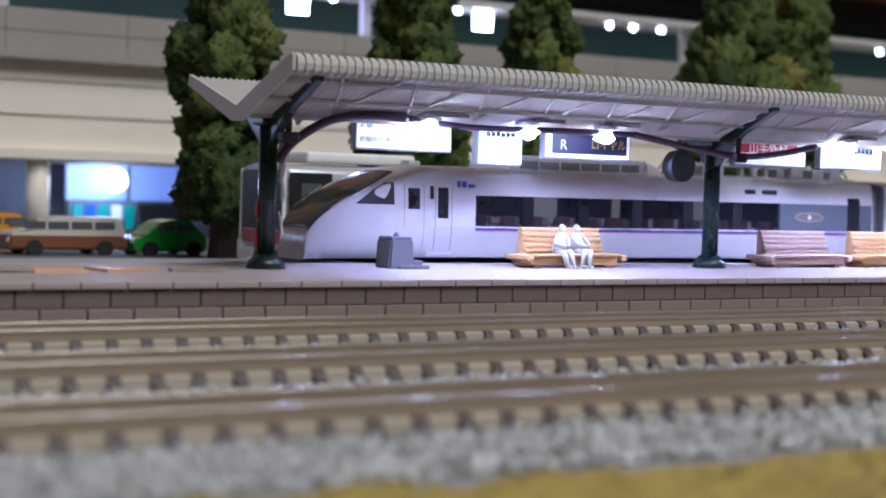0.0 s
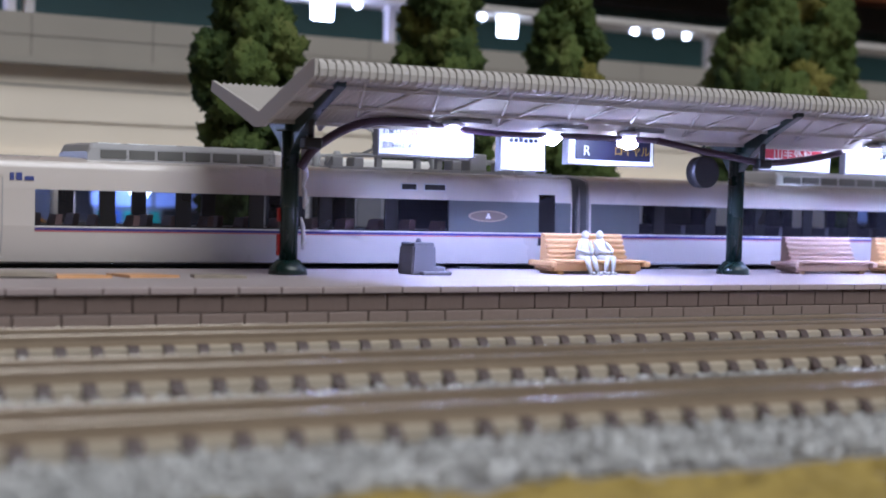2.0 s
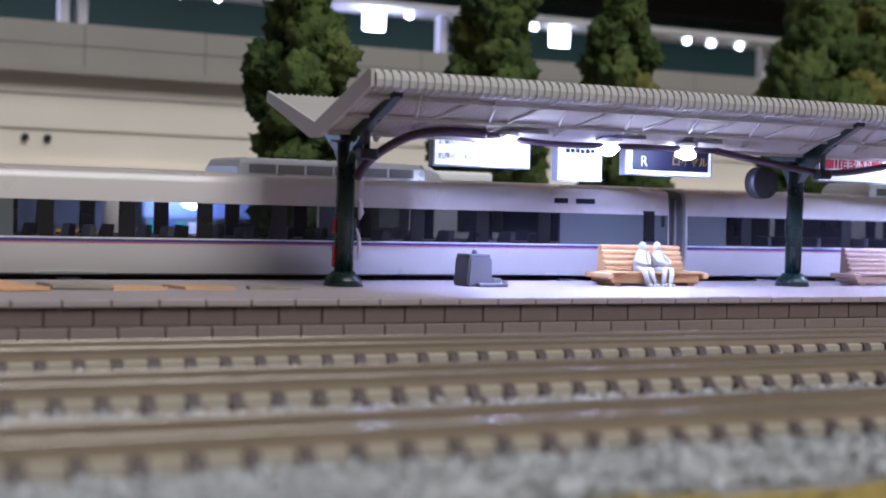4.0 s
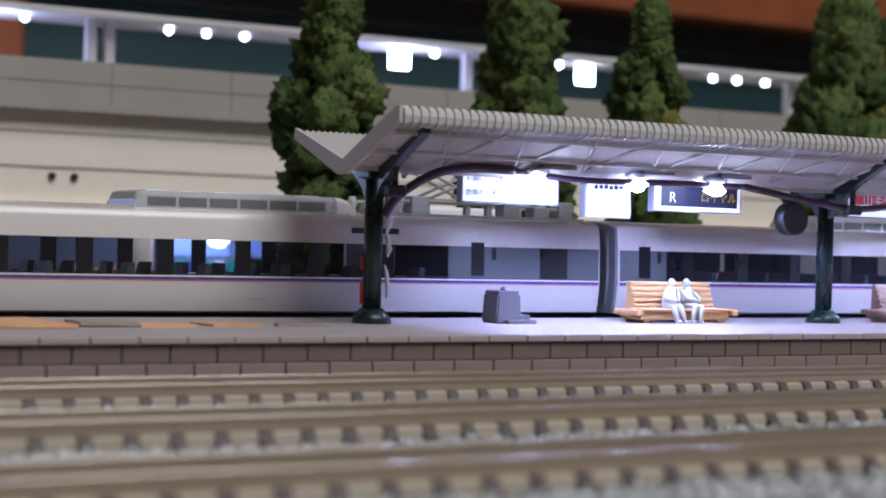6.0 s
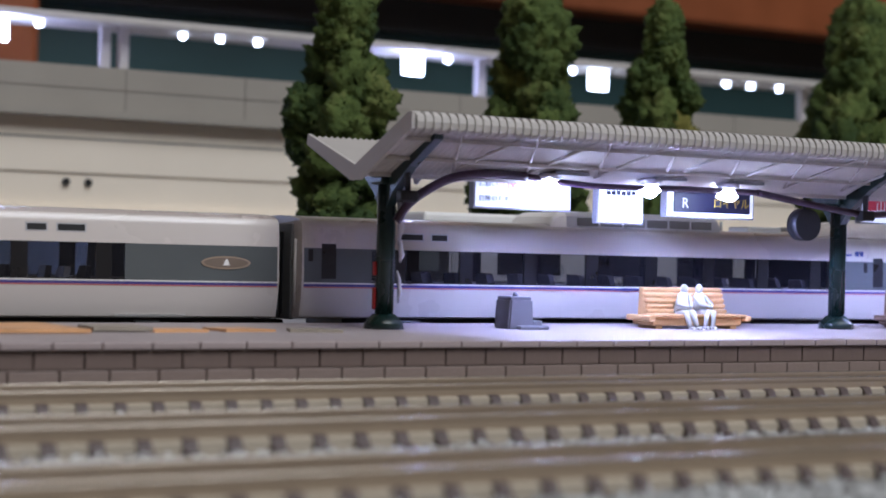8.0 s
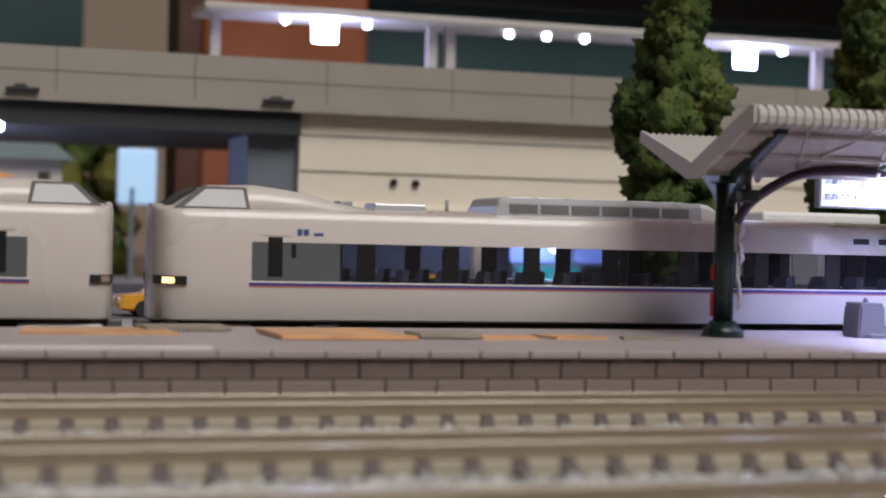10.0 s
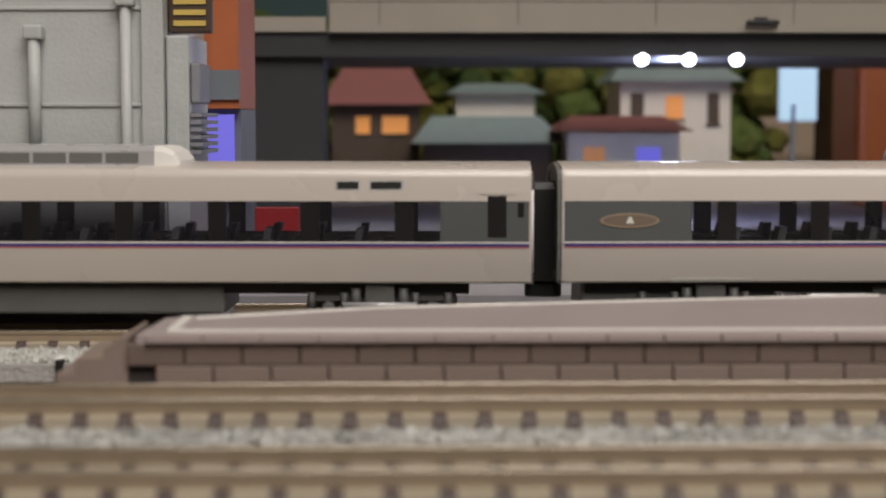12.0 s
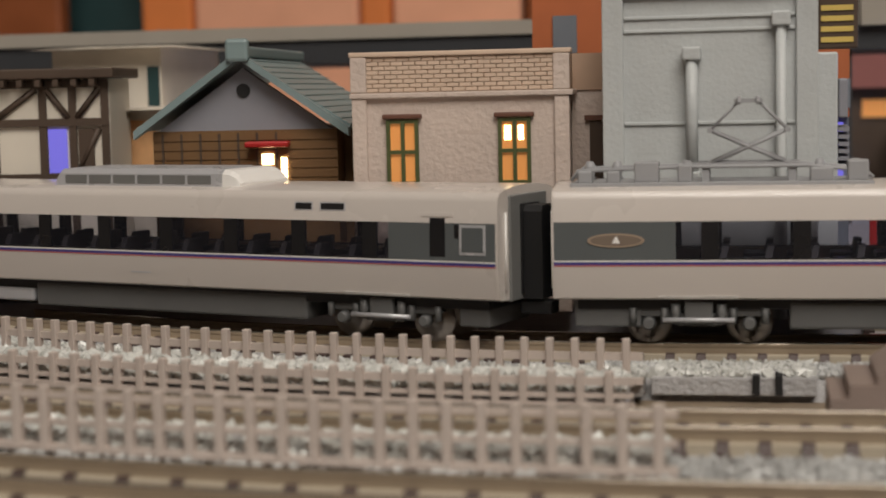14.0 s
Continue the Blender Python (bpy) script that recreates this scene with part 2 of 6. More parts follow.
def tube(bm, pts, r, n=8, caps=True):
    """A round tube of radius r (or a list of radii) through the points."""
    pts = [Vector(p) for p in pts]
    rings = []
    for i, p in enumerate(pts):
        a, b = pts[max(0, i - 1)], pts[min(len(pts) - 1, i + 1)]
        q = (b - a).normalized().to_track_quat("Z", "Y")
        rad = r[i] if isinstance(r, (list, tuple)) else r
        rings.append([bm.verts.new(p + q @ Vector((rad * math.cos(k * math.tau / n), rad * math.sin(k * math.tau / n), 0))) for k in range(n)])
    for a, b in zip(rings, rings[1:]):
        for k in range(n):
            f = bm.faces.new((a[k], a[(k + 1) % n], b[(k + 1) % n], b[k]))
            f.smooth = True
    if caps:
        bm.faces.new(rings[0][::-1])
        bm.faces.new(rings[-1])
    return rings


def prism(bm, pts, axis, a, b):
    """A flat outline pushed from a to b along an axis; outline points give the other two axes in order."""
    def at(p, d):
        q = list(p)
        q.insert("xyz".index(axis), d)
        return bm.verts.new(q)
    lo, hi = [at(p, a) for p in pts], [at(p, b) for p in pts]
    n = len(pts)
    fs = [bm.faces.new(lo[::-1]), bm.faces.new(hi)]
    for k in range(n):
        fs.append(bm.faces.new((lo[k], lo[(k + 1) % n], hi[(k + 1) % n], hi[k])))
    return fs


def loft(bm, sections, closed=True, caps=True, smooth=True):
    rings = [[bm.verts.new(p) for p in s] for s in sections]
    n = len(rings[0])
    for a, b in zip(rings, rings[1:]):
        for k in range(n if closed else n - 1):
            f = bm.faces.new((a[k], a[(k + 1) % n], b[(k + 1) % n], b[k]))
            f.smooth = smooth
    if caps and closed:
        bm.faces.new(rings[0][::-1])
        bm.faces.new(rings[-1])
    return rings


def mesh_of(name, bm, mat):
    bmesh.ops.recalc_face_normals(bm, faces=bm.faces)
    bmesh.ops.scale(bm, vec=(U, U, U), verts=bm.verts)
    me = bpy.data.meshes.new(name)
    bm.to_mesh(me)
    bm.free()
    me.materials.append(MAT[mat])
    return me


def part(name, bm, mat, parent=None, label=""):
    ob = new(name, mesh_of(name, bm, mat))
    if parent is not None:
        ob.parent = parent
    if label:
        tagged(ob, label)
    return ob


def bpart(name, mat, parent, *dims, bevel=0.0, label=""):
    bm = bmesh.new()
    box(bm, *dims, bevel=bevel)
    return part(name, bm, mat, parent, label)


def thing(name, label, category, x=0, y=0, z=0, rz=0, group="", kind=""):
    ob = new(name)
    ob.empty_display_size = 0.01
    ob.matrix_basis = pose(x * U, y * U, z * U, 0, 0, rz)
    return tagged(ob, label, category, group, kind)


# ---- plan: the tracks run along x, and bend away past their bend point ----
X0, RADIUS, Y_TRAIN = -22.5, 28.0, 7.5
Y_CENTRE = Y_TRAIN + RADIUS


def along(x, y):
    """Place and heading (degrees) of the plan point (x, y), bent past X0."""
    if x >= X0:
        return x, y, 0.0
    a = (X0 - x) / RADIUS
    r = Y_CENTRE - y
    return X0 - r * math.sin(a), Y_CENTRE - r * math.cos(a), -math.degrees(a)


def spans(x0, x1, y, step=1.0):
    xs = []
    x = x0
    while x < min(X0, x1):
        xs.append(x)
        x += step
    xs += [max(X0, x0), x1] if x1 > X0 else [x1]
    return [(*along(q, y)[:2], along(q, y)[2]) for q in xs]


def bent_strip(bm, outline, x0, x1, y):
    """A cross-section (y, z) carried along the bent line at offset y."""
    secs = []
    for px, py, hd in spans(x0, x1, y):
        n = Vector((-math.sin(radians(hd)), math.cos(radians(hd)), 0))
        secs.append([(px + n.x * o[0], py + n.y * o[0], o[1]) for o in outline])
    loft(bm, secs, smooth=False)
# ---- ground ----
ground = tagged(bpart("ground", "ground", None, -400, 400, -300, 400, -8, -0.62), "brown painted layout board under the whole model railway", "ground", kind="structure")
road = tagged(bpart("road", "asphalt", None, -9.0, 90, 14.0, 25.6, -0.6, 0.22), "gray model road and forecourt before the station", "road", kind="structure")
town = tagged(bpart("town_ground", "pale_ground", None, -80, -2.6, 10.5, 80, -0.6, 0.1), "gray ground under the model town", "ground", kind="structure")

far_platform = tagged(bpart("far_platform", "pale_ground", None, -18, 90, 12.2, 13.9, -0.6, 0.3, bevel=0.03), "pale gray narrow platform beyond the second track", "platform", kind="structure")

# ---- tracks ----
PITCH = 0.427


def make_sleeper_mesh():
    bm = bmesh.new()
    box(bm, -0.085, 0.085, -0.74, 0.74, -0.16, -0.045, bevel=0.015)
    for s in (-0.45, 0.45):
        for k in (-1, 1):
            prism(bm, [(s + k * 0.05, -0.07), (s + k * 0.05, 0.065), (s + k * 0.12, 0.05), (s + k * 0.19, -0.05), (s + k * 0.19, -0.07)], "x", -0.065, 0.065)
    return mesh_of("sleeper", bm, "sleeper")


SLEEPER = make_sleeper_mesh()


def stones(name, parent, regions, count, size, z, mat="stone"):
    """Loose ballast grains over plan regions (x0, x1, y0, y1), one joined mesh."""
    rng = np.random.default_rng(5)
    tet = np.array([(1, 1, 1), (1, -1, -1), (-1, 1, -1), (-1, -1, 1), (0, 0, 1.5), (0.3, -1.2, 0.8)], float) * 0.5
    faces = [(0, 1, 4), (1, 5, 4), (5, 3, 4), (3, 2, 4), (2, 0, 4), (0, 2, 1), (1, 2, 3), (1, 3, 5)]
    vs, fs = [], []
    areas = np.array([(r[1] - r[0]) * (r[3] - r[2]) for r in regions])
    for k, r in enumerate(regions):
        for _ in range(int(count * areas[k] / areas.sum())):
            x, y = rng.uniform(r[0], r[1]), rng.uniform(r[2], r[3])
            px, py, _h = along(x, y)
            q = Euler(rng.uniform(0, 6.28, 3)).to_matrix()
            s = size * rng.uniform(0.6, 1.4)
            b = len(vs)
            vs += [tuple((Vector((px, py, z + rng.uniform(-0.03, 0.02))) + (q @ Vector(t)) * s) * U) for t in tet]
            fs += [(b + i, b + j, b + l) for i, j, l in faces]
    me = bpy.data.meshes.new(name)
    me.from_pydata(vs, [], fs)
    me.materials.append(MAT[mat])
    ob = new(name, me)
    ob.parent = parent
    return tagged(ob, "gray loose ballast grains between the sleepers", kind="stuff")


def make_track(label, y, z, x0, x1, bed=(1.35, 1.75), grains=()):
    tr = thing("railway_track", label, "track", kind="structure")
    bm = bmesh.new()
    bent_strip(bm, [(-bed[1], z - 0.6), (bed[1], z - 0.6), (bed[0], z - 0.09), (-bed[0], z - 0.09)], x0, x1, y)
    part("ballast_bed", bm, "ballast", tr, "gray moulded ballast bed")
    for s in (-0.45, 0.45):
        bm = bmesh.new()
        bent_strip(bm, [(a, z + b) for a, b in [(-0.11, -0.09), (0.11, -0.09), (0.11, 0.03), (0.03, 0.055), (-0.03, 0.055), (-0.11, 0.03)]], x0, x1, y + s)
        foot = part("rail_foot", bm, "rail_foot", tr)
        bm = bmesh.new()
        bent_strip(bm, [(-0.045, z + 0.04), (0.045, z + 0.04), (0.04, z + 0.13), (0.05, z + 0.155), (0.05, z + 0.19), (-0.05, z + 0.19), (-0.05, z + 0.155), (-0.04, z + 0.13)], x0, x1, y + s)
        part("rail", bm, "rail_side", tr, "rail with the brown room reflection in its colour")
        bm = bmesh.new()
        bent_strip(bm, [(-0.046, z + 0.191), (0.046, z + 0.191), (0.04, z + 0.2), (-0.04, z + 0.2)], x0, x1, y + s)
        part("rail_head", bm, "rail_head", tr, "polished bright rail head")
    x = x0
    while x < x1:
        px, py, hd = along(x, y)
        ob = new("sleeper", SLEEPER)
        ob.parent = tr
        ob.matrix_basis = pose(px * U, py * U, z * U, 0, 0, hd)
        x += PITCH
    if grains:
        stones("ballast_grains", tr, grains, 11000, 0.07, z - 0.075)
    return tr


make_track("straight model track with dark sleepers beside the platform", 0.65, 0.0, -46, 46, bed=(0.95, 0.98), grains=[(-30, 20, -0.9, -0.1)])
make_track("model track with brown rails in gray ballast", -2.65, 0.0, -46, 46, bed=(1.65, 1.65), grains=[(-30, 20, -4.3, -3.4), (-30, 20, -1.9, -1.0)])
make_track("front model track with brown rails in gray ballast", -5.95, 0.0, -46, 46, bed=(1.65, 2.3), grains=[(-14, 10, -8.2, -6.6), (-30, -14, -7.4, -6.6)])
make_track("model track behind the platform carrying the train", Y_TRAIN, -0.2, -46, 46, grains=[(-24, -12, 6.1, 6.8)])
make_track("second model track behind the passing train", 10.8, -0.2, -20, 46)

shoulder = thing("ballast_shoulder", "loose gray ballast shoulder before the front track", "ballast", kind="structure")
bm = bmesh.new()
box(bm, -40, 40, -12.0, -7.9, -0.6, -0.12)
part("ballast_bed", bm, "ballast", shoulder)
bm = bmesh.new()
bmesh.ops.create_grid(bm, x_segments=260, y_segments=40, size=0.5)
for v in bm.verts:
    x, y = v.co.x * 40 + 5, v.co.y * 4.5 - 10.2
    edge = min(1.0, max(0.0, (-8.0 - y + 0.5 * noise.noise((x * 0.9, 0, 3))) / 0.7))
    v.co = Vector((x, y, -0.16 + edge * (0.10 + 0.08 * noise.noise((x * 1.7, y * 1.7, 0)) + 0.08 * noise.noise((x * 6, y * 6, 0)))))
grass = tagged(part("grass", bm, "grass", None), "olive-yellow flock grass along the front edge", "grass", kind="stuff")

# ---- platform ----
PT, PF = 0.62, 1.62
BACK = [(-20.0, 3.2), (-17.7, 4.2), (-14.2, 4.95), (-11.3, 5.5), (-8.0, 6.15), (46, 6.15)]
platform = thing("station_platform", "gray island platform with a block-faced side", "platform", kind="structure")
bm = bmesh.new()
prism(bm, [(-20.1, PF + 0.06), (46, PF + 0.06)] + BACK[::-1], "z", PT - 0.09, PT)
part("deck", bm, "platform", platform, "gray-lilac platform surface")
bm = bmesh.new()
prism(bm, [(-20.2, PF + 0.12), (46, PF + 0.12)] + [(x, y - 0.1) for x, y in BACK[::-1]], "z", -0.5, PT - 0.092)
part("core", bm, "mortar", platform, "dark joints behind the blocks")
bm = bmesh.new()
prism(bm, [(-20.95, -0.4), (-20.95, 0.2), (-20.75, 0.2), (-20.75, 0.36), (-20.45, 0.36), (-20.45, 0.46), (-20.25, 0.58), (-20.2, 0.58), (-20.2, -0.4)], "y", PF + 0.1, 3.15)
part("end_ramp", bm, "brick_light", platform, "stepped end of the platform")
part_line = bmesh.new()
box(part_line, -19.8, -8.0, 1.9, 1.95, PT, PT + 0.024)
box(part_line, -19.82, -19.7, 1.955, 3.2, PT, PT + 0.024)
part("edge_line", part_line, "line", platform, "white warning line")
bm = bmesh.new()
prism(bm, [(-19.65, 3.05), (-17.7, 4.02), (-14.2, 4.77), (-11.3, 5.32), (-11.3, 5.4), (-14.2, 4.85), (-17.7, 4.1), (-19.65, 3.14)], "z", PT, PT + 0.025)
part("back_line", bm, "line", platform, "white line along the rear edge")

# ---- canopy ----
CX0, CX1, CY = -1.0, 46.0, 4.4
canopy = thing("platform_canopy", "white ribbed butterfly canopy on dark green columns", "canopy")


def canopy_half(y0, z0, y1, z1, name):
    bm = bmesh.new()
    n = int((CX1 - CX0) / 0.1)
    top = []
    for i in range(n * 2 + 1):
        x = CX0 + i * 0.05
        up = 0.035 if i % 2 else 0.0
        top.append([(x, y0, z0 + 0.03 + up), (x, y1, z1 + 0.03 + up)])
    rows = [[bm.verts.new(p) for p in r] for r in top]
    under = [[bm.verts.new((p[0], p[1], p[2] - 0.085)) for p in r] for r in top]
    for a, b in zip(rows, rows[1:]):
        bm.faces.new((a[0], b[0], b[1], a[1]))
    for a, b in zip(under, under[1:]):
        bm.faces.new((a[0], a[1], b[1], b[0]))
    for k in (0, -1):
        bm.faces.new((under[k][0], under[k][1], rows[k][1], rows[k][0]))
    for k in (0, 1):
        for i in range(len(rows) - 1):
            bm.faces.new((under[i][k], under[i + 1][k], rows[i + 1][k], rows[i][k]))
    return part(name, bm, "canopy", canopy)


canopy_half(2.72, 3.58, CY, 2.90, "roof_front")
canopy_half(CY, 2.90, 6.1, 3.44, "roof_back")
bm = bmesh.new()
x = CX0
while x < 34:
    prism(bm, [(2.79, 3.39), (2.67, 3.40), (2.62, 3.44), (2.605, 3.54), (2.625, 3.62), (2.68, 3.675), (2.8, 3.69)], "x", x, x + 0.078)
    x += 0.13
part("eave_ribs", bm, "canopy", canopy, "ribbed white eave")
bm = bmesh.new()
prism(bm, [(2.79, 3.41), (2.68, 3.42), (2.645, 3.46), (2.635, 3.54), (2.65, 3.6), (2.7, 3.65), (2.8, 3.665)], "x", CX0, CX1)
part("eave", bm, "canopy", canopy, "rounded white eave")
for y in (3.15, 3.75, 5.05, 5.6):
    z = 3.58 + (2.9 - 3.58) * (y - 2.72) / (CY - 2.72) if y < CY else 2.9 + 0.54 * (y - CY) / 1.7
    bm = bmesh.new()
    box(bm, CX0, CX1, y - 0.03, y + 0.03, z - 0.1, z - 0.05)
    part("purlin", bm, "canopy", canopy)
bm = bmesh.new()
prism(bm, [(2.66, 3.44), (2.66, 3.66), (2.75, 3.68), (CY, 3.0), (6.08, 3.52), (6.12, 3.36), (CY + 0.15, 2.78), (CY - 0.15, 2.78)], "x", CX0 - 0.06, CX0 - 0.002)
part("end_board", bm, "canopy", canopy)
bm = bmesh.new()
box(bm, CX0, CX1, CY - 0.1, CY + 0.1, 2.84, 2.895)
part("gutter", bm, "canopy", canopy)
x = 0.4
while x < 30:
    bm = bmesh.new()
    for dx in (-0.55, 0.55):
        tube(bm, [(x, 4.1, 2.97), (x + dx, 2.85, 3.45)], 0.026, 6)
    part("truss_brace", bm, "canopy", canopy)
    x += 1.25


def column(x):
    c = thing("canopy_column", "dark green iron canopy column with curved brackets", "column", x, CY + 0.15, PT, group="canopy columns")
    bm = bmesh.new()
    tube(bm, [(0, 0, 0), (0, 0, 0.1), (0, 0, 0.16), (0, 0, 0.22)], [0.3, 0.28, 0.22, 0.17], 10)
    part("base", bm, "column", c)
    bm = bmesh.new()
    tube(bm, [(0, 0, 0.2), (0, 0, 2.2)], 0.14, 10)
    for a in range(4):
        q = a * math.pi / 2 + 0.4
        tube(bm, [(0.12 * math.cos(q), 0.12 * math.sin(q), 0.25), (0.12 * math.cos(q), 0.12 * math.sin(q), 2.2)], 0.035, 5)
    part("shaft", bm, "column", c)
    bm = bmesh.new()
    box(bm, -0.19, 0.19, -0.19, 0.19, 2.12, 2.24, bevel=0.03)
    part("cap", bm, "column", c)
    for s in (-1, 1):
        bm = bmesh.new()
        prism(bm, [(s * 0.06, 1.7), (s * 0.06, 2.24), (s * 1.55, 2.80 if s < 0 else 2.72), (s * 1.55, 2.72 if s < 0 else 2.64), (s * 0.8, 2.36), (s * 0.3, 2.0)], "x", -0.07, 0.07)
        part("bracket", bm, "column", c)
    bm = bmesh.new()
    tube(bm, [(0, -0.65, 2.55), (0, -0.65, 2.0)], 0.05, 6)
    box(bm, -0.14, 0.14, -0.75, -0.55, 1.85, 2.02, bevel=0.03)
    part("loudspeaker", bm, "black", c)
    return c


for cx in (-0.45, 8.25, 16.95, 25.65):
    post = column(cx)
    if cx < 0:
        # glue runs and a red mark on the wired column
        for gx, gz, gh, gr in ((0.17, 1.62, 0.32, 0.06), (0.19, 1.16, 0.18, 0.05), (0.18, 0.62, 0.24, 0.04), (0.42, 2.3, 0.16, 0.08), (0.2, 2.02, 0.2, 0.05)):
            bm = bmesh.new()
            tube(bm, [(gx, -0.1, gz - gh), (gx + 0.02, -0.11, gz - gh * 0.4), (gx, -0.1, gz + gh * 0.5), (gx - 0.03, -0.09, gz + gh)], [gr * 0.4, gr, gr * 0.8, gr * 0.3], 7)
            part("glue_run", bm, "resin", post, "milky glue run")
        for z0, z1 in ((0.28, 0.6), (0.78, 0.98)):
            bpart("red_tape", "red_paint", post, -0.165, -0.13, 0.0, 0.08, z0, z1, bevel=0.01)


def wire(name, pts, r, mat, label, category="cable"):
    bm = bmesh.new()
    tube(bm, pts, r, 7)
    return tagged(part(name, bm, mat), label, category)


def smooth_pts(ctrl, n=24):
    out = []
    c = [Vector(p) for p in ctrl]
    c = [c[0]] + c + [c[-1]]
    for i in range(1, len(c) - 2):
        for k in range(n // (len(c) - 3)):
            t = k / (n // (len(c) - 3))
            a, b, d, e = c[i - 1], c[i], c[i + 1], c[i + 2]
            out.append(0.5 * ((2 * b) + (d - a) * t + (2 * a - 5 * b + 4 * d - e) * t * t + (3 * b - a - 3 * d + e) * t ** 3))
    out.append(c[-2])
    return out


wire("power_cable", smooth_pts([(-0.38, 4.35, 2.2), (-0.2, 4.2, 2.52), (0.3, 4.05, 2.84), (0.9, 4.0, 2.94), (1.6, 4.0, 2.93)]), 0.07, "cable", "thick dark violet cable arching from the column to the lamps")
wire("power_cable", smooth_pts([(6.0, 4.0, 2.86), (7.2, 4.0, 2.7), (8.3, 3.95, 2.58), (9.3, 4.0, 2.66), (10.2, 4.0, 2.82)]), 0.06, "cable", "dark violet cable sagging past the column")
wire("power_cable", smooth_pts([(1.6, 4.0, 2.93), (2.8, 4.0, 2.84), (4.4, 4.0, 2.86), (6.0, 4.0, 2.86)]), 0.05, "cable", "dark cable strung under the canopy")


def diode(x):
    d = thing("platform_lamp", "bright white diode lamp glued under the canopy", "lamp", x, 4.0, 2.78, group="canopy lamps")
    bm = bmesh.new()
    bmesh.ops.create_icosphere(bm, subdivisions=3, radius=0.12)
    for v in bm.verts:
        v.co *= 1 + 0.5 * noise.noise(v.co * 14 + Vector((x * 3, 1, 0)))
    bmesh.ops.scale(bm, vec=(1.5, 0.8, 0.8), verts=bm.verts)
    bmesh.ops.translate(bm, vec=(0, 0, 0.02), verts=bm.verts)
    part("bulb", bm, "diode", d)
    bm = bmesh.new()
    bmesh.ops.create_icosphere(bm, subdivisions=2, radius=0.2)
    for v in bm.verts:
        v.co *= 1 + 0.3 * noise.noise(v.co * 9 + Vector((x, 0, 0)))
        v.co.z = v.co.z * 0.35 + 0.16
    part("glue_blob", bm, "resin", d)
    bm = bmesh.new()
    box(bm, 0.05, 0.65, -0.12, 0.12, 0.2, 0.25)
    part("strip", bm, "sign_gray", d)


for lx in (2.0, 3.85, 5.4, 10.97, 12.5, 14.2, 19.6, 21.2, 22.8):
    diode(lx)


def bars(bm, x0, x1, z0, z1, n, seed, y=-0.002):
    rng = random.Random(seed)
    w = (x1 - x0) / n
    for k in range(n):
        a = x0 + k * w
        box(bm, a + w * 0.1, a + w * 0.85, y - 0.012, y, z0 + (z1 - z0) * rng.uniform(0, 0.2), z1 - (z1 - z0) * rng.uniform(0, 0.15))


def text_part(body, size, x, z, y, mat, parent, name="lettering"):
    cu = bpy.data.curves.new(name, "FONT")
    cu.body, cu.size, cu.extrude = body, size * U, 0.004 * U
    ob = new(name, cu)
    dg = bpy.context.evaluated_depsgraph_get()
    me = bpy.data.meshes.new_from_object(ob.evaluated_get(dg))
    bpy.data.objects.remove(ob)
    me.materials.clear()
    me.materials.append(MAT[mat])
    t = new(name, me)
    t.parent = parent
    t.matrix_basis = pose(x * U, y * U, z * U, 90, 0, 0)
    return t


def hanging_sign(label, x0, x1, z0, z1, y=4.75):
    x0, x1 = x0 + 0.34, x1 + 0.22
    z0, z1 = z0 + 0.06, z1 + 0.03
    s = thing("hanging_sign", label, "sign", x0, y, z0)
    w, h = x1 - x0, z1 - z0
    bpart("sign_box", "sign_gray", s, -0.03, w + 0.03, 0.0, 0.14, -0.03, h + 0.03)
    bpart("face", "sign_glare", s, 0, w, -0.012, -0.001, 0, h)
    bm = bmesh.new()
    for q in (0.15, w - 0.15):
        tube(bm, [(q, 0.07, h), (q, 0.07, h + 0.35)], 0.02, 5)
    part("hanger", bm, "sign_gray", s)
    return s, w, h


s, w, h = hanging_sign("white notice board with red and blue lettering and added glare", 0.82, 2.65, 2.42, 2.94)
text_part("お願い", 0.115, 0.04, 0.31, -0.016, "ink", s)
text_part("禁煙", 0.18, 0.36, 0.29, -0.016, "ink_red", s)
text_part("危険のため", 0.115, 0.04, 0.09, -0.016, "ink", s)
s, w, h = hanging_sign("white square notice board with added glare", 3.09, 4.04, 2.26, 2.83)
bm = bmesh.new()
bars(bm, 0.12, 0.7, 0.42, 0.5, 6, 3, -0.014)
part("print", bm, "ink", s)
s, w, h = hanging_sign("dark advertising board with gold lettering in a frame with added glare", 4.42, 6.3, 2.40, 2.88)
bpart("panel", "ink", s, 0.12, w - 0.06, -0.02, -0.013, 0.06, h - 0.05)
text_part("ロイヤル", 0.19, 0.92, 0.16, -0.024, "ink_gold", s)
text_part("R", 0.24, 0.28, 0.13, -0.024, "line", s)
s, w, h = hanging_sign("red and white advertising board with white lettering", 8.62, 10.44, 2.42, 2.90)
bpart("panel", "ink_red", s, 0.05, 1.5, -0.02, -0.013, 0.2, h - 0.04)
text_part("山手外科", 0.24, 0.3, 0.2, -0.024, "line", s)
s, w, h = hanging_sign("white notice board with dark print and added glare", 10.75, 12.45, 2.42, 2.90)
bm = bmesh.new()
bars(bm, 0.8, 1.35, 0.26, 0.40, 5, 7, -0.014)
part("print", bm, "ink", s)
hanging_sign("white notice board with added glare further along the platform", 13.4, 15.2, 2.42, 2.90)

clock = thing("platform_clock", "dark round platform clock hung beside the column", "clock", 7.35, 4.4, 2.38)
bm = bmesh.new()
tube(bm, [(0, -0.12, 0), (0, 0.12, 0)], 0.27, 20)
part("case", bm, "black", clock)
bm = bmesh.new()
tube(bm, [(0, 0, 0.25), (0, 0, 0.5)], 0.03, 6)
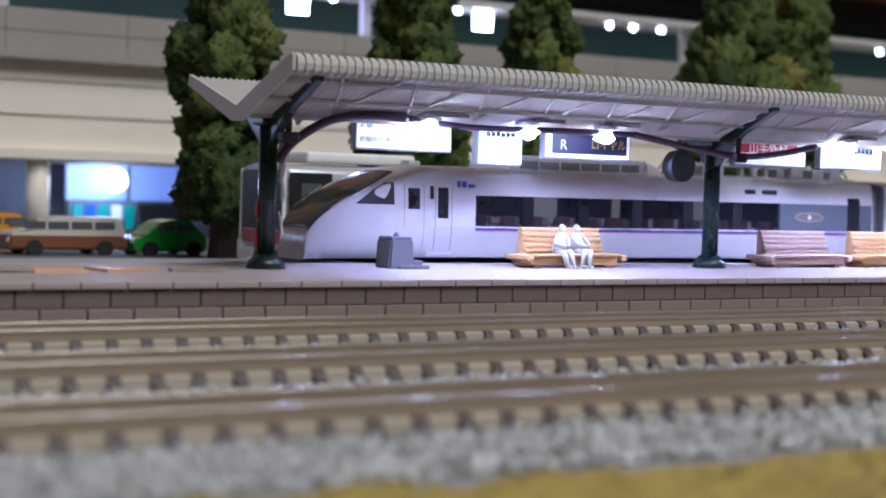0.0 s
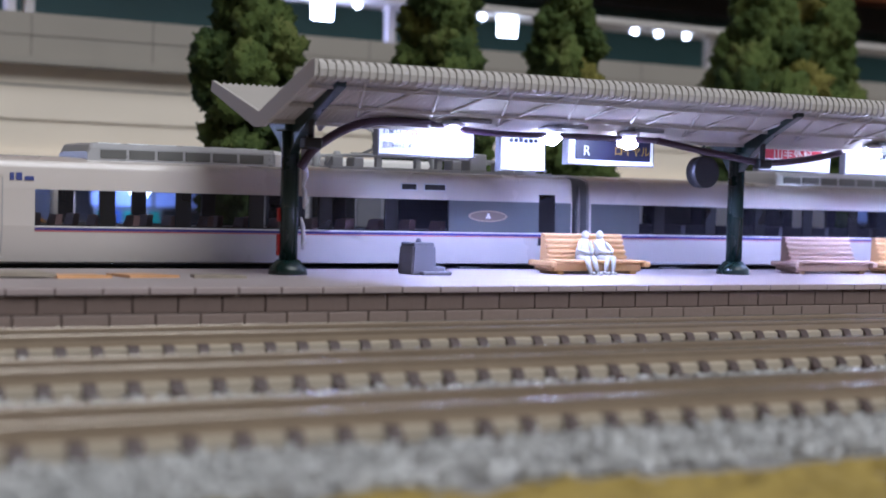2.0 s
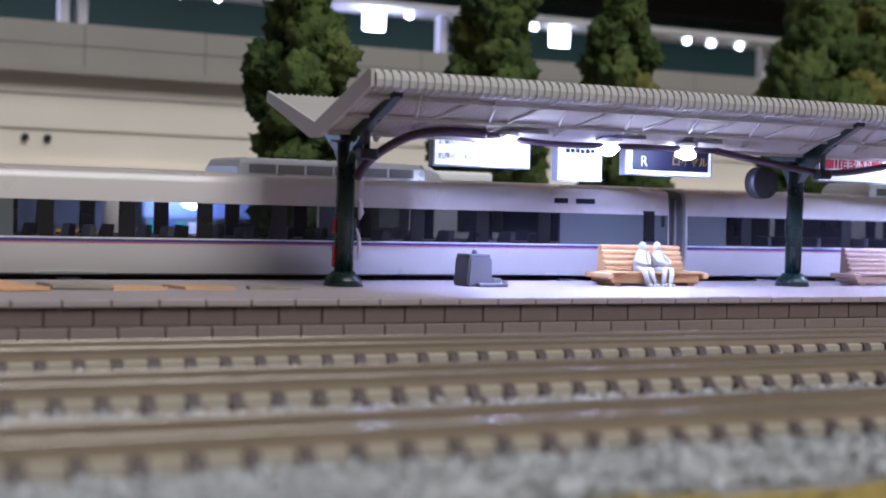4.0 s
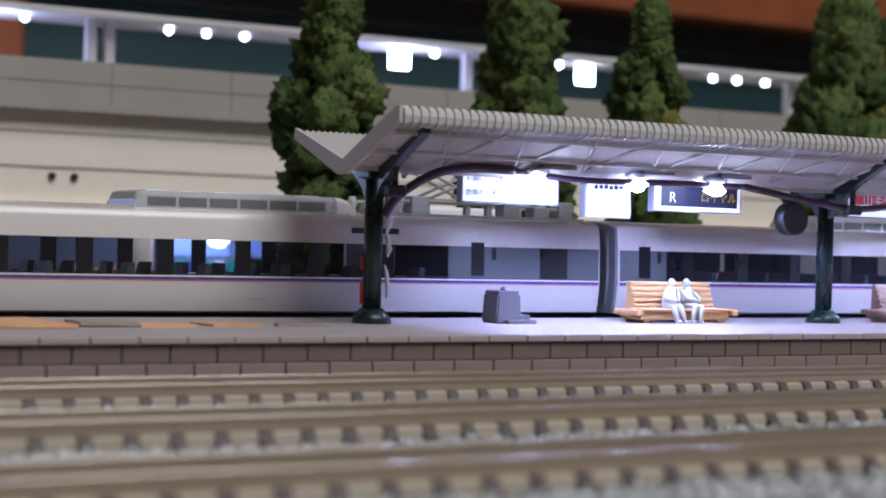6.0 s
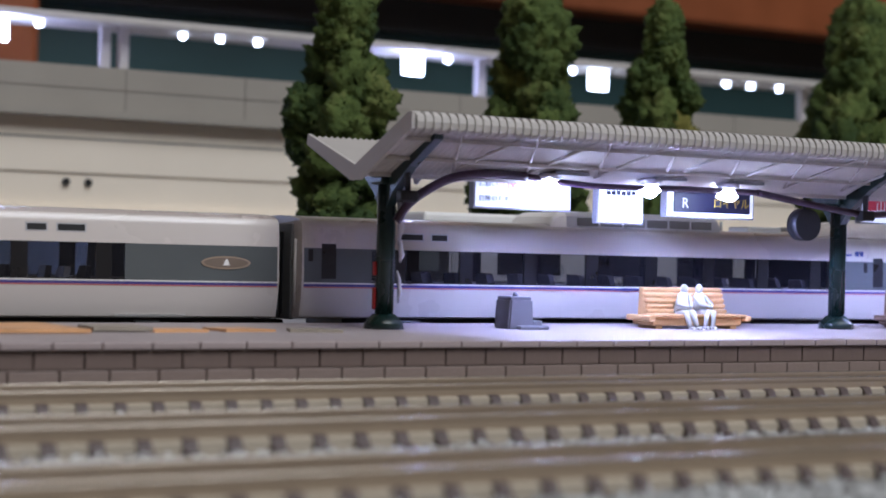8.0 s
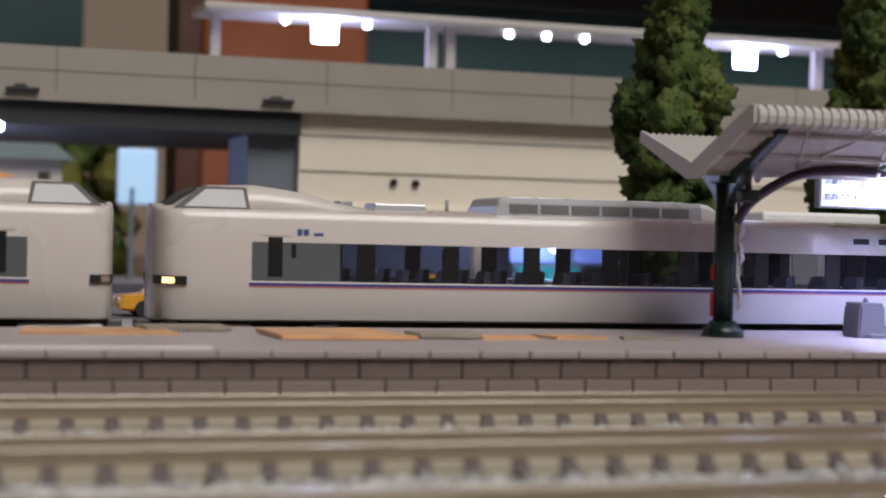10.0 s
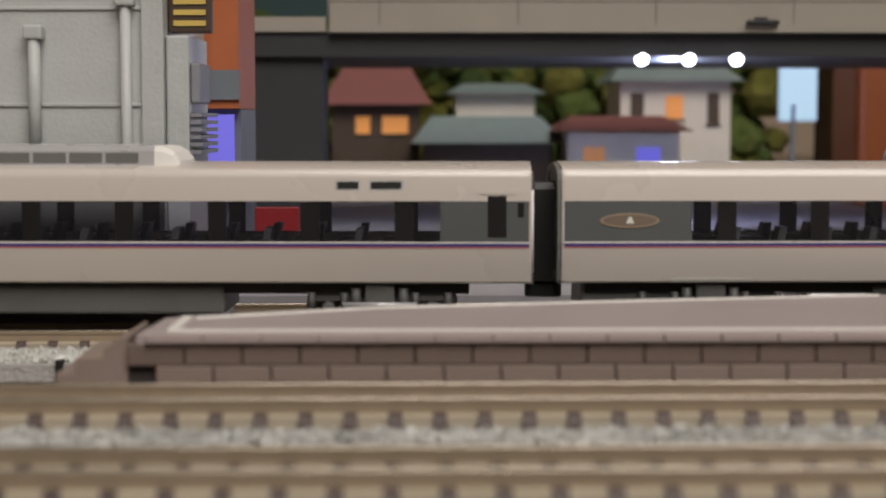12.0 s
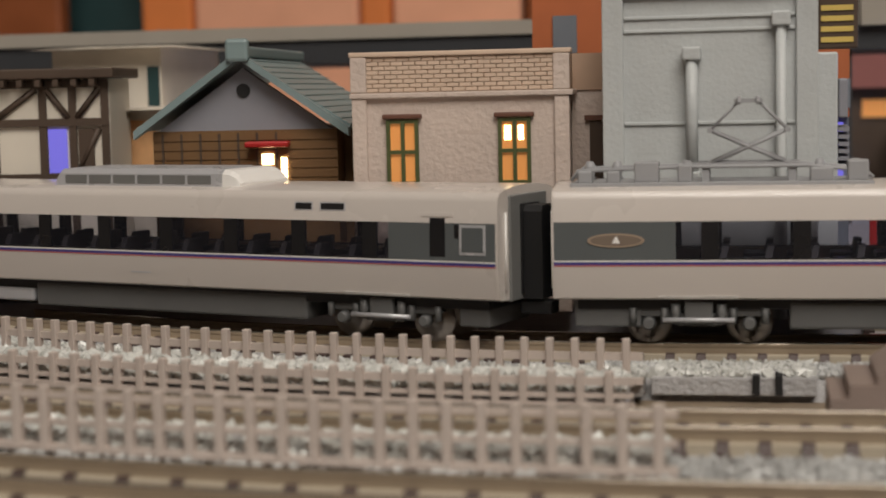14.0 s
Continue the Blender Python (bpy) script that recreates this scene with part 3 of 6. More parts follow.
part("hanger", bm, "column", clock)


def bench(x, y, mat, label):
    b = thing("platform_bench", label, "bench", x, y, PT, group="platform benches")
    bpart("seat_base", mat, b, -0.9, 0.9, -0.28, 0.3, 0.05, 0.2, bevel=0.03)
    for k in range(3):
        bpart("seat_slat", mat, b, -0.94, 0.94, -0.36 + k * 0.14, -0.25 + k * 0.14, 0.2, 0.24, bevel=0.015)
    bm = bmesh.new()
    prism(bm, [(0.02, 0.2), (0.28, 0.2), (0.26, 0.66), (0.2, 0.66)], "x", -0.8, 0.8)
    part("backrest", bm, mat, b)
    for k in range(5):
        yy = 0.045 + k * 0.037
        bpart("back_slat", mat, b, -0.81, 0.81, yy - 0.045, yy + 0.03, 0.25 + k * 0.085, 0.31 + k * 0.085, bevel=0.015)
    for s in (-1, 1):
        bpart("leg", mat, b, s * 0.75 - 0.06, s * 0.75 + 0.06, -0.25, 0.25, 0.0, 0.06)
        bpart("armrest", mat, b, s * 0.97 - 0.06, s * 0.97 + 0.06, -0.38, 0.3, 0.12, 0.22, bevel=0.03)
    return b


bench(5.24, 4.75, "bench", "orange-brown slatted platform bench with two seated figures")
bench(10.6, 4.75, "bench_pale", "pale brown slatted platform bench")
bench(12.9, 4.75, "bench", "orange-brown slatted platform bench")
bench(18.5, 4.75, "bench_pale", "pale brown slatted platform bench")


def figure(x, lean, s):
    bm = bmesh.new()
    def ball(c, r, sc=(1, 1, 1)):
        v = bmesh.ops.create_icosphere(bm, subdivisions=2, radius=r)["verts"]
        for q in v:
            q.co = Vector((q.co.x * sc[0] + c[0], q.co.y * sc[1] + c[1], q.co.z * sc[2] + c[2]))
    ball((0 + lean, -0.05, 0.68), 0.075, (1, 1, 1.15))
    tube(bm, [(0, -0.04, 0.26), (lean * 0.5, -0.03, 0.42), (lean, -0.05, 0.62)], [0.12, 0.13, 0.07], 8)
    for q in (-0.06, 0.07):
        tube(bm, [(q, -0.05, 0.28), (q * 1.2, -0.32, 0.28), (q * 1.3 + lean, -0.36, 0.02)], [0.07, 0.06, 0.045], 7)
        box(bm, q * 1.3 + lean - 0.04, q * 1.3 + lean + 0.04, -0.46, -0.33, 0.0, 0.05, bevel=0.01)
    tube(bm, [(-0.12 + lean, -0.05, 0.56), (-0.17 * s, -0.16, 0.42), (0.02, -0.28, 0.38)], 0.035, 6)
    tube(bm, [(0.12 + lean, -0.05, 0.56), (0.15, -0.18, 0.42), (0.06, -0.28, 0.36)], 0.035, 6)
    bmesh.ops.scale(bm, vec=(0.85, 0.9, 0.95), verts=bm.verts)
    ob = part("seated_figurine", bm, "figure")
    ob.matrix_basis = pose(x * U, 4.68 * U, PT * U)
    return tagged(ob, "small unpainted white seated figurine on the bench", "figurine")


figure(5.0, 0.08, 1.0)
figure(5.42, -0.06, 0.8)

b = thing("litter_bin", "dark gray litter bin with a knob lid and low step", "bin", 1.8, 4.55, PT)
bm = bmesh.new()
prism(bm, [(-0.23, 0), (0.23, 0), (0.2, 0.46), (-0.2, 0.46)], "y", -0.2, 0.25)
bmesh.ops.bevel(bm, geom=list(bm.edges), offset=0.025, segments=2, affect="EDGES")
part("body", bm, "bin", b)
bpart("lid", "bin", b, -0.19, 0.19, -0.17, 0.23, 0.45, 0.5, bevel=0.02)
bm = bmesh.new()
tube(bm, [(0, 0, 0.5), (0, 0, 0.56)], [0.05, 0.03], 8)
part("knob", bm, "bin", b)
bpart("step", "bin", b, -0.1, 0.42, -0.34, -0.205, 0.0, 0.06, bevel=0.02)
bpart("block", "bin", b, 0.24, 0.42, -0.14, 0.1, 0.0, 0.13, bevel=0.02)
# ---- the train ----
LOW = [(0.835, 0.655), (0.878, 0.68), (0.938, 0.95), (0.97, 1.22)]
HIGH = [(0.955, 1.76), (0.925, 2.06), (0.908, 2.13), (0.86, 2.185), (0.72, 2.22), (0.42, 2.255), (0.0, 2.27)]
ROOF = 2.27
BAND0, BAND1 = 1.22, 1.76


def shell_parts(car, x0, x1):
    """Lower sides with floor, and the upper sides with the roof, as thick shells between x0 and x1."""
    bm = bmesh.new()
    out = [(-y, z) for y, z in LOW[::-1]] + LOW
    inn = [(0.90, 1.22), (0.88, 1.0), (-0.88, 1.0), (-0.90, 1.22)]
    ring = out + inn
    secs = [[(x, y, z) for y, z in ring] for x in (x0, x1)]
    rings = loft(bm, secs, caps=True, smooth=True)
    lower = part("lower_body", bm, "body", car)
    bm = bmesh.new()
    out = HIGH + [(-y, z) for y, z in HIGH[-2::-1]]
    inn = [(-0.89, 1.76), (-0.8, 2.04), (0.8, 2.04), (0.89, 1.76)]
    secs = [[(x, y, z) for y, z in out + inn] for x in (x0, x1)]
    loft(bm, secs, caps=True, smooth=True)
    upper = part("roof_shell", bm, "body", car)
    for ob in (lower, upper):
        ob.data.set_sharp_from_angle(angle=radians(30))
    return lower, upper


def side_at(z):
    """Half-width of the body at height z."""
    pts = LOW + HIGH
    for (y0, z0), (y1, z1) in zip(pts, pts[1:]):
        if z <= z1:
            return y0 + (y1 - y0) * max(0.0, z - z0) / (z1 - z0)
    return 0.0


def panel(car, name, mat, x0, x1, z0, z1, off=0.0, thick=0.05, label=""):
    """A plate following the body side between two heights, on both sides."""
    zs = [z0] + [z for z in (0.95, 1.22, 1.76) if z0 + 0.01 < z < z1 - 0.01] + [z1]
    for s in (-1, 1):
        bm = bmesh.new()
        outer = [(s * (side_at(z) + off - 0.002), z) for z in zs]
        inner = [(s * (side_at(z) + off - 0.002 - thick), z) for z in zs[::-1]]
        prism(bm, outer + inner, "x", x0, x1)
        part(name, bm, mat, car, label)


def bogie(car, x):
    b = new("bogie")
    b.parent = car
    b.matrix_basis = pose(x * U, 0, 0)
    tagged(b, "dark gray bogie with four metal wheels")
    bm = bmesh.new()
    for s in (-1, 1):
        prism(bm, [(-1.0, 0.44), (-0.85, 0.54), (-0.45, 0.54), (-0.3, 0.44), (0.3, 0.44), (0.45, 0.54), (0.85, 0.54), (1.0, 0.44), (0.9, 0.4), (0.5, 0.4), (0.3, 0.26), (-0.3, 0.26), (-0.5, 0.4), (-0.9, 0.4)], "y", s * 0.62 - 0.05, s * 0.62 + 0.05)
        for q in (-0.7, 0.7):
            tube(bm, [(q, s * 0.66, 0.3), (q, s * 0.78, 0.3)], [0.11, 0.07], 10)
            for k in (-0.22, 0.22):
                tube(bm, [(q + k, s * 0.7, 0.3), (q + k, s * 0.7, 0.52)], 0.055, 6)
        box(bm, -0.2, 0.2, s * 0.72 - 0.07, s * 0.72 + 0.07, 0.3, 0.62, bevel=0.03)
        for k in (-0.32, 0.32):
            tube(bm, [(k, s * 0.72, 0.3), (k, s * 0.72, 0.58)], 0.07, 8)
    box(bm, -0.5, 0.5, -0.5, 0.5, 0.3, 0.6)
    part("bogie_frame", bm, "under", b)
    for s in (-1, 1):
        bm = bmesh.new()
        tube(bm, [(-0.5, s * 0.8, 0.36), (0.5, s * 0.8, 0.36)], 0.035, 6)
        part("link_rod", bm, "roof_silver", b)
    for q in (-0.7, 0.7):
        for s in (-0.45, 0.45):
            bm = bmesh.new()
            k = 1 if s > 0 else -1
            tube(bm, [(q, s - k * 0.09, 0.285), (q, s - k * 0.05, 0.285), (q, s - k * 0.045, 0.285), (q, s + k * 0.07, 0.285), (q, s + k * 0.07, 0.285), (q, s + k * 0.04, 0.285)], [0.33, 0.33, 0.29, 0.28, 0.22, 0.2], 20)
            part("wheel", bm, "wheel", b)
    return b


def windows(car, x0, pitch, n, w, tail=0.4, lead=0.35):
    """Panes between black pillars; lead and tail are the short panes at either end."""
    def pane(a, b):
        for s in (-1, 1):
            bm = bmesh.new()
            box(bm, a, b, s * 0.945 - 0.01, s * 0.945 + 0.01, BAND0 + 0.02, BAND1)
            part("window_pane", bm, "pane", car)
    def post(a, b):
        for s in (-1, 1):
            bm = bmesh.new()
            box(bm, a, b, s * 0.94 - 0.022, s * 0.94 + 0.022, BAND0 + 0.01, BAND1)
            part("window_pillar", bm, "pillar", car)
    x = x0
    if lead:
        pane(x, x + lead)
        x += lead
        post(x, x + pitch - w)
        x += pitch - w
    for k in range(n):
        pane(x, x + w)
        x += w
        if k < n - 1 or tail:
            post(x, x + pitch - w)
            x += pitch - w
    if tail:
        pane(x, x + tail)
        x += tail
    bm = bmesh.new()
    for s in (-1, 1):
        box(bm, x0, x, s * 0.945 - 0.025, s * 0.945 + 0.025, BAND0 + 0.002, BAND0 + 0.02)
    part("sill", bm, "pillar", car)
    return x


def seats(car, x0, x1, mat="seat_dark"):
    bm = bmesh.new()
    box(bm, x0, x1, -0.86, 0.86, 1.002, 1.06)
    q = x0 + 0.3
    while q < x1 - 0.3:
        for s in (-1, 1):
            box(bm, q, q + 0.32, s * 0.5 - 0.26, s * 0.5 + 0.26, 1.06, 1.2, bevel=0.02)
            vs = box(bm, q + 0.26, q + 0.36, s * 0.5 - 0.24, s * 0.5 + 0.24, 1.06, 1.39)
            for v in vs:
                if v.co.z > 1.2:
                    v.co.x += 0.07
                    v.co.y = s * 0.5 + (v.co.y - s * 0.5) * 0.7
        q += 0.62
    part("seats", bm, mat, car, "rows of dark seats" if mat == "seat_dark" else "rows of dull red-brown seats")


def air_unit(car, a, b):
    bm = bmesh.new()
    low = 2.2
    secs = []
    for x, q in ((a, 0.55), (a + 0.05, 0.9), (a + 0.1, 1.0), (b - 0.34, 1.0)):
        secs.append([(x, y, low + (z - low) * q) for y, z in ((-0.68, low), (-0.66, 2.42), (-0.58, 2.49), (0.58, 2.49), (0.66, 2.42), (0.68, low))])
    loft(bm, secs, smooth=False)
    unit = part("roof_air_unit", bm, "roof_silver", car, "silver-gray roof air conditioner with a sloping white end")
    bm = bmesh.new()
    secs = []
    for x, q in ((b - 0.338, 1.0), (b - 0.2, 0.93), (b - 0.08, 0.7), (b, 0.3)):
        secs.append([(x, y, low + (z - low) * q) for y, z in ((-0.68, low), (-0.66, 2.42), (-0.58, 2.49), (0.58, 2.49), (0.66, 2.42), (0.68, low))])
    loft(bm, secs, smooth=False)
    part("end_fairing", bm, "line", unit, "white sloping end")
    w = (b - a - 0.7) / 6
    for k in range(6):
        q = a + 0.2 + k * w
        for y in (-1, 1):
            bm = bmesh.new()
            box(bm, q, q + w - 0.05, y * 0.672 - 0.012, y * 0.672 + 0.012, 2.26, 2.4, bevel=0.008)
            part("side_panel", bm, "hood", unit)
        bm = bmesh.new()
        box(bm, q + 0.02, q + w - 0.08, -0.5, 0.5, 2.484, 2.505, bevel=0.008)
        part("top_panel", bm, "roof_silver", unit)


def pantograph(car, x, a, b):
    """Diamond collector on a raised frame, among insulators, boxes and conduits."""
    z = ROOF - 0.02
    gear = new("roof_gear")
    gear.parent = car
    tagged(gear, "gray roof insulators, boxes and conduits")
    bm = bmesh.new()
    box(bm, a, b, -0.62, 0.62, z - 0.06, z + 0.03, bevel=0.01)
    part("base_plate", bm, "roof_gray", gear)
    rng = random.Random(4)
    q = a + 0.1
    while q < b - 0.35:
        wide = rng.uniform(0.16, 0.36)
        if abs(q + wide / 2 - x) > 0.75:
            tall = rng.uniform(0.18, 0.36)
            bm = bmesh.new()
            box(bm, q, q + wide, -0.5, -0.2, z + 0.02, z + tall, bevel=0.025)
            part("equipment_box", bm, "roof_gray", gear)
            bm = bmesh.new()
            tube(bm, [(q + wide / 2, 0.3, z + 0.02), (q + wide / 2, 0.3, z + 0.1), (q + wide / 2, 0.3, z + 0.2), (q + wide / 2, 0.3, z + 0.3)], [0.1, 0.06, 0.1, 0.05], 8)
            part("insulator", bm, "roof_gray", gear)
        q += wide + rng.uniform(0.14, 0.3)
    for y in (-0.42, 0.3):
        bm = bmesh.new()
        tube(bm, [(a, y, z + 0.06), (a + 0.1, y, z + 0.2), (x - 0.8, y, z + 0.24), (x + 0.8, y, z + 0.24), (b - 0.1, y, z + 0.16), (b, y, z + 0.06)], 0.03, 6)
        part("conduit", bm, "roof_gray", gear)
    mast = new("pantograph")
    mast.parent = car
    tagged(mast, "raised gray diamond pantograph")
    bm = bmesh.new()
    for y in (-0.36, 0.36):
        box(bm, x - 0.72, x + 0.72, y - 0.03, y + 0.03, z + 0.24, z + 0.29)
        for k in (-0.6, 0.6):
            box(bm, x + k - 0.05, x + k + 0.05, y - 0.05, y + 0.05, z + 0.02, z + 0.24)
    for k in (-0.55, 0.55):
        box(bm, x + k - 0.04, x + k + 0.04, -0.33, 0.33, z + 0.245, z + 0.285)
    part("base_frame", bm, "roof_gray", mast)
    for k in (-1, 1):
        bm = bmesh.new()
        for y in (-0.3, 0.3):
            tube(bm, [(x - k * 0.52, y, z + 0.28), (x + k * 0.54, y * 0.9, z + 0.74)], 0.028, 5)
        tube(bm, [(x + k * 0.54, -0.32, z + 0.74), (x + k * 0.54, 0.32, z + 0.74)], 0.045, 6)
        part("lower_arm", bm, "roof_gray", mast)
        bm = bmesh.new()
        for y in (-0.27, 0.27):
            tube(bm, [(x + k * 0.54, y, z + 0.74), (x + k * 0.12, y * 0.85, z + 1.16)], 0.022, 5)
        part("upper_arm", bm, "roof_gray", mast)
    bm = bmesh.new()
    for k in (-0.13, 0.13):
        tube(bm, [(x + k, -0.62, z + 1.12), (x + k, -0.42, z + 1.19), (x + k, 0.42, z + 1.19), (x + k, 0.62, z + 1.12)], 0.03, 6)
    for y in (-0.24, 0.24):
        box(bm, x - 0.2, x + 0.2, y - 0.04, y + 0.04, z + 1.12, z + 1.18)
    part("collector_head", bm, "roof_gray", mast)


def skirts(car, x0, x1):
    bm = bmesh.new()
    box(bm, x0, x1, -0.72, 0.72, 0.22, 0.6, bevel=0.04)
    part("underfloor_box", bm, "under", car, "dark gray underfloor equipment")
    bm = bmesh.new()
    box(bm, 0.3, 12.7, -0.7, 0.7, 0.5, 0.68)
    part("underframe", bm, "black", car)


def stripes(car, x0, x1):
    waist_line(car, x0, x1)
    panel(car, "stripe", "stripe_blue", x0, x1, 1.155, 1.195, off=0.008, thick=0.02, label="blue-violet waist stripe")
    panel(car, "thin_stripe", "stripe_red", x0, x1, 1.135, 1.153, off=0.007, thick=0.02, label="thin pale red stripe")


def waist_line(car, x0, x1):
    panel(car, "pale_line", "line", x0, x1, 1.197, 1.219, off=0.009, thick=0.02, label="pale line under the window band")


def louvres(car, x):
    for a, b in ((x, x + 0.28), (x + 0.45, x + 0.85)):
        panel(car, "vent_frame", "roof_silver", a - 0.025, b + 0.025, 1.905, 2.035, off=0.004, thick=0.02)
        panel(car, "vent", "black", a, b, 1.925, 2.015, off=0.008, thick=0.02)


def emblem(car, x):
    for s in (-1, 1):
        bm = bmesh.new()
        for k, r in ((0, 1.0),):
            pts = [(x + 0.4 * math.cos(i * math.tau / 24), 1.5 + 0.1 * math.sin(i * math.tau / 24)) for i in range(24)]
            prism(bm, pts, "y", s * 0.966, s * 0.974)
        em = part("emblem", bm, "emblem", car, "pale gold oval emblem")
        bm = bmesh.new()
        prism(bm, [(x + 0.36 * math.cos(i * math.tau / 24), 1.5 + 0.075 * math.sin(i * math.tau / 24)) for i in range(24)], "y", s * 0.97, s * 0.976)
        part("emblem_field", bm, "emblem_field", em)
        bm = bmesh.new()
        prism(bm, [(x - 0.05, 1.46), (x + 0.06, 1.46), (x + 0.02, 1.55), (x - 0.01, 1.55)], "y", s * 0.972, s * 0.979)
        part("emblem_mark", bm, "line", em)


def gangway(car, x):
    bm = bmesh.new()
    loft(bm, [[(x - 0.16, y, z) for y, z in ((-0.5, 0.7), (-0.52, 2.1), (-0.4, 2.2), (0.4, 2.2), (0.52, 2.1), (0.5, 0.7))], [(x + 0.16, y, z) for y, z in ((-0.5, 0.7), (-0.52, 2.1), (-0.4, 2.2), (0.4, 2.2), (0.52, 2.1), (0.5, 0.7))]], smooth=False)
    bmesh.ops.scale(bm, vec=(1, 0.45, 0.9), verts=bm.verts)
    part("gangway", bm, "black", car, "dark gangway bellows")
    bm = bmesh.new()
    box(bm, x - 0.25, x + 0.25, -0.15, 0.15, 0.4, 0.6, bevel=0.03)
    part("coupler", bm, "black", car)


CAR = 12.95


def rear_wall(car, a):
    """White end plate with a gray gangway surround and a dark doorway."""
    ring = [(y * 0.992, z) for y, z in LOW + HIGH]
    ring = ring + [(-y, z) for y, z in ring[-2::-1]]
    bm = bmesh.new()
    prism(bm, ring, "x", a - 0.03, a + 0.03)
    wall = part("end_wall", bm, "body", car)
    k = 1 if a > 1 else -1
    bm = bmesh.new()
    box(bm, a + k * 0.03 - 0.04, a + k * 0.03 + 0.04, -0.6, 0.6, 0.62, 2.14, bevel=0.02)
    part("end_panel", bm, "hood", wall, "gray gangway surround")
    bm = bmesh.new()
    box(bm, a + k * 0.07 - 0.02, a + k * 0.07 + 0.02, -0.3, 0.3, 0.7, 2.0)
    part("doorway", bm, "black", wall)
    for q in (-0.72, 0.72):
        bm = bmesh.new()
        tube(bm, [(a + k * 0.05, q, 0.8), (a + k * 0.05, q, 1.9)], 0.02, 6)
        part("grab_rail", bm, "line", wall)


def door(car, x, w=0.5):
    panel(car, "door_window", "pillar", x, x + 0.25, 1.28, 1.83, off=0.004, thick=0.03)
    panel(car, "door_header", "body", x - 0.13, x + 0.38, 1.85, 1.905, off=0.012, thick=0.05)
    panel(car, "indicator", "pillar", x + 0.4, x + 0.48, 1.55, 1.74, off=0.006, thick=0.03)
    panel(car, "door_step", "line", x - 0.13, x + 0.38, 0.72, 0.74, off=0.0, thick=0.05)
    for q in (x - 0.13, x + 0.37):
        panel(car, "door_seam", "line", q, q + 0.012, 0.74, 1.12, off=0.0, thick=0.02)


def new_car(label):
    return thing("train_car", label, "train", group="train cars")


def middle_car(label, gear=None, extra=False, n=7, tail=0.2, vent=9.6, way=11.9, dark=None, hood=True, first=1.7, mark=0.87):
    c = new_car(label)
    shell_parts(c, 0.0, CAR)
    panel(c, "band_panel", "band", 0.0, first, BAND0, BAND1)
    end = windows(c, first, 1.245, n, 1.0, tail=tail)
    panel(c, "band_panel", "band", end, CAR, BAND0, BAND1)
    if dark:
        panel(c, "dark_panel", "pillar", dark[0], dark[1], BAND0 + 0.02, BAND1, off=0.004, thick=0.03)
    seats(c, first, end)
    stripes(c, 0, CAR)
    louvres(c, vent)
    if mark:
        emblem(c, mark)
    door(c, way)
    air_unit(c, 4.7, 8.4)
    if gear:
        pantograph(c, *gear)
    if extra:
        panel(c, "crew_window_frame", "roof_silver", 12.38, 12.8, 1.31, 1.74, off=0.006, thick=0.03)
        panel(c, "crew_window", "car_glass", 12.42, 12.76, 1.35, 1.70, off=0.01, thick=0.03)
    bogie(c, 2.0)
    bogie(c, CAR - 2.0)
    skirts(c, 4.2 if hood else 3.25, 9.6)
    if hood:
        bpart("underfloor_tank", "roof_silver", c, 3.3, 4.15, -0.74, 0.74, 0.28, 0.5, bevel=0.05)
    panel(c, "builder_plate", "roof_silver", 6.4, 6.8, 0.86, 0.885, off=0.006, thick=0.02)
    for q in (2.0, CAR - 2.0):
        panel(c, "sill_plate", "line", q - 0.55, q + 0.55, 0.672, 0.71, off=0.012, thick=0.03)
    for a in (0.0, CAR):
        rear_wall(c, a)
    for a, k in ((0.25, 0.95), (CAR - 0.75, 0.5)):
        bpart("end_box", "under", c, a, a + k, -0.68, 0.68, 0.24, 0.67, bevel=0.03)
    if not hood:
        gangway(c, CAR + 0.22)
        return c
    gangway(c, CAR + 0.22)
    bm = bmesh.new()
    ring = [(y * 0.97, z * 0.985 + 0.01) for y, z in LOW + HIGH]
    ring = ring + [(-y, z) for y, z in ring[-2::-1]]
    inner = [(y * 0.8, 0.75 + (z - 0.6) * 0.85) for y, z in ring]
    n = len(ring)
    for x in (0,):
        a = [bm.verts.new((-0.09, y, z)) for y, z in ring]
        b = [bm.verts.new((-0.002, y, z)) for y, z in ring]
        d = [bm.verts.new((-0.09, y, z)) for y, z in inner]
        e = [bm.verts.new((-0.002, y, z)) for y, z in inner]
        for k in range(n):
            j = (k + 1) % n
            bm.faces.new((a[k], a[j], b[j], b[k]))
            bm.faces.new((d[k], d[j], e[j], e[k]))
            bm.faces.new((a[k], a[j], d[j], d[k]))
            bm.faces.new((b[k], b[j], e[j], e[k]))
    part("gangway_hood", bm, "hood", c, "gray gangway hood")
    return c


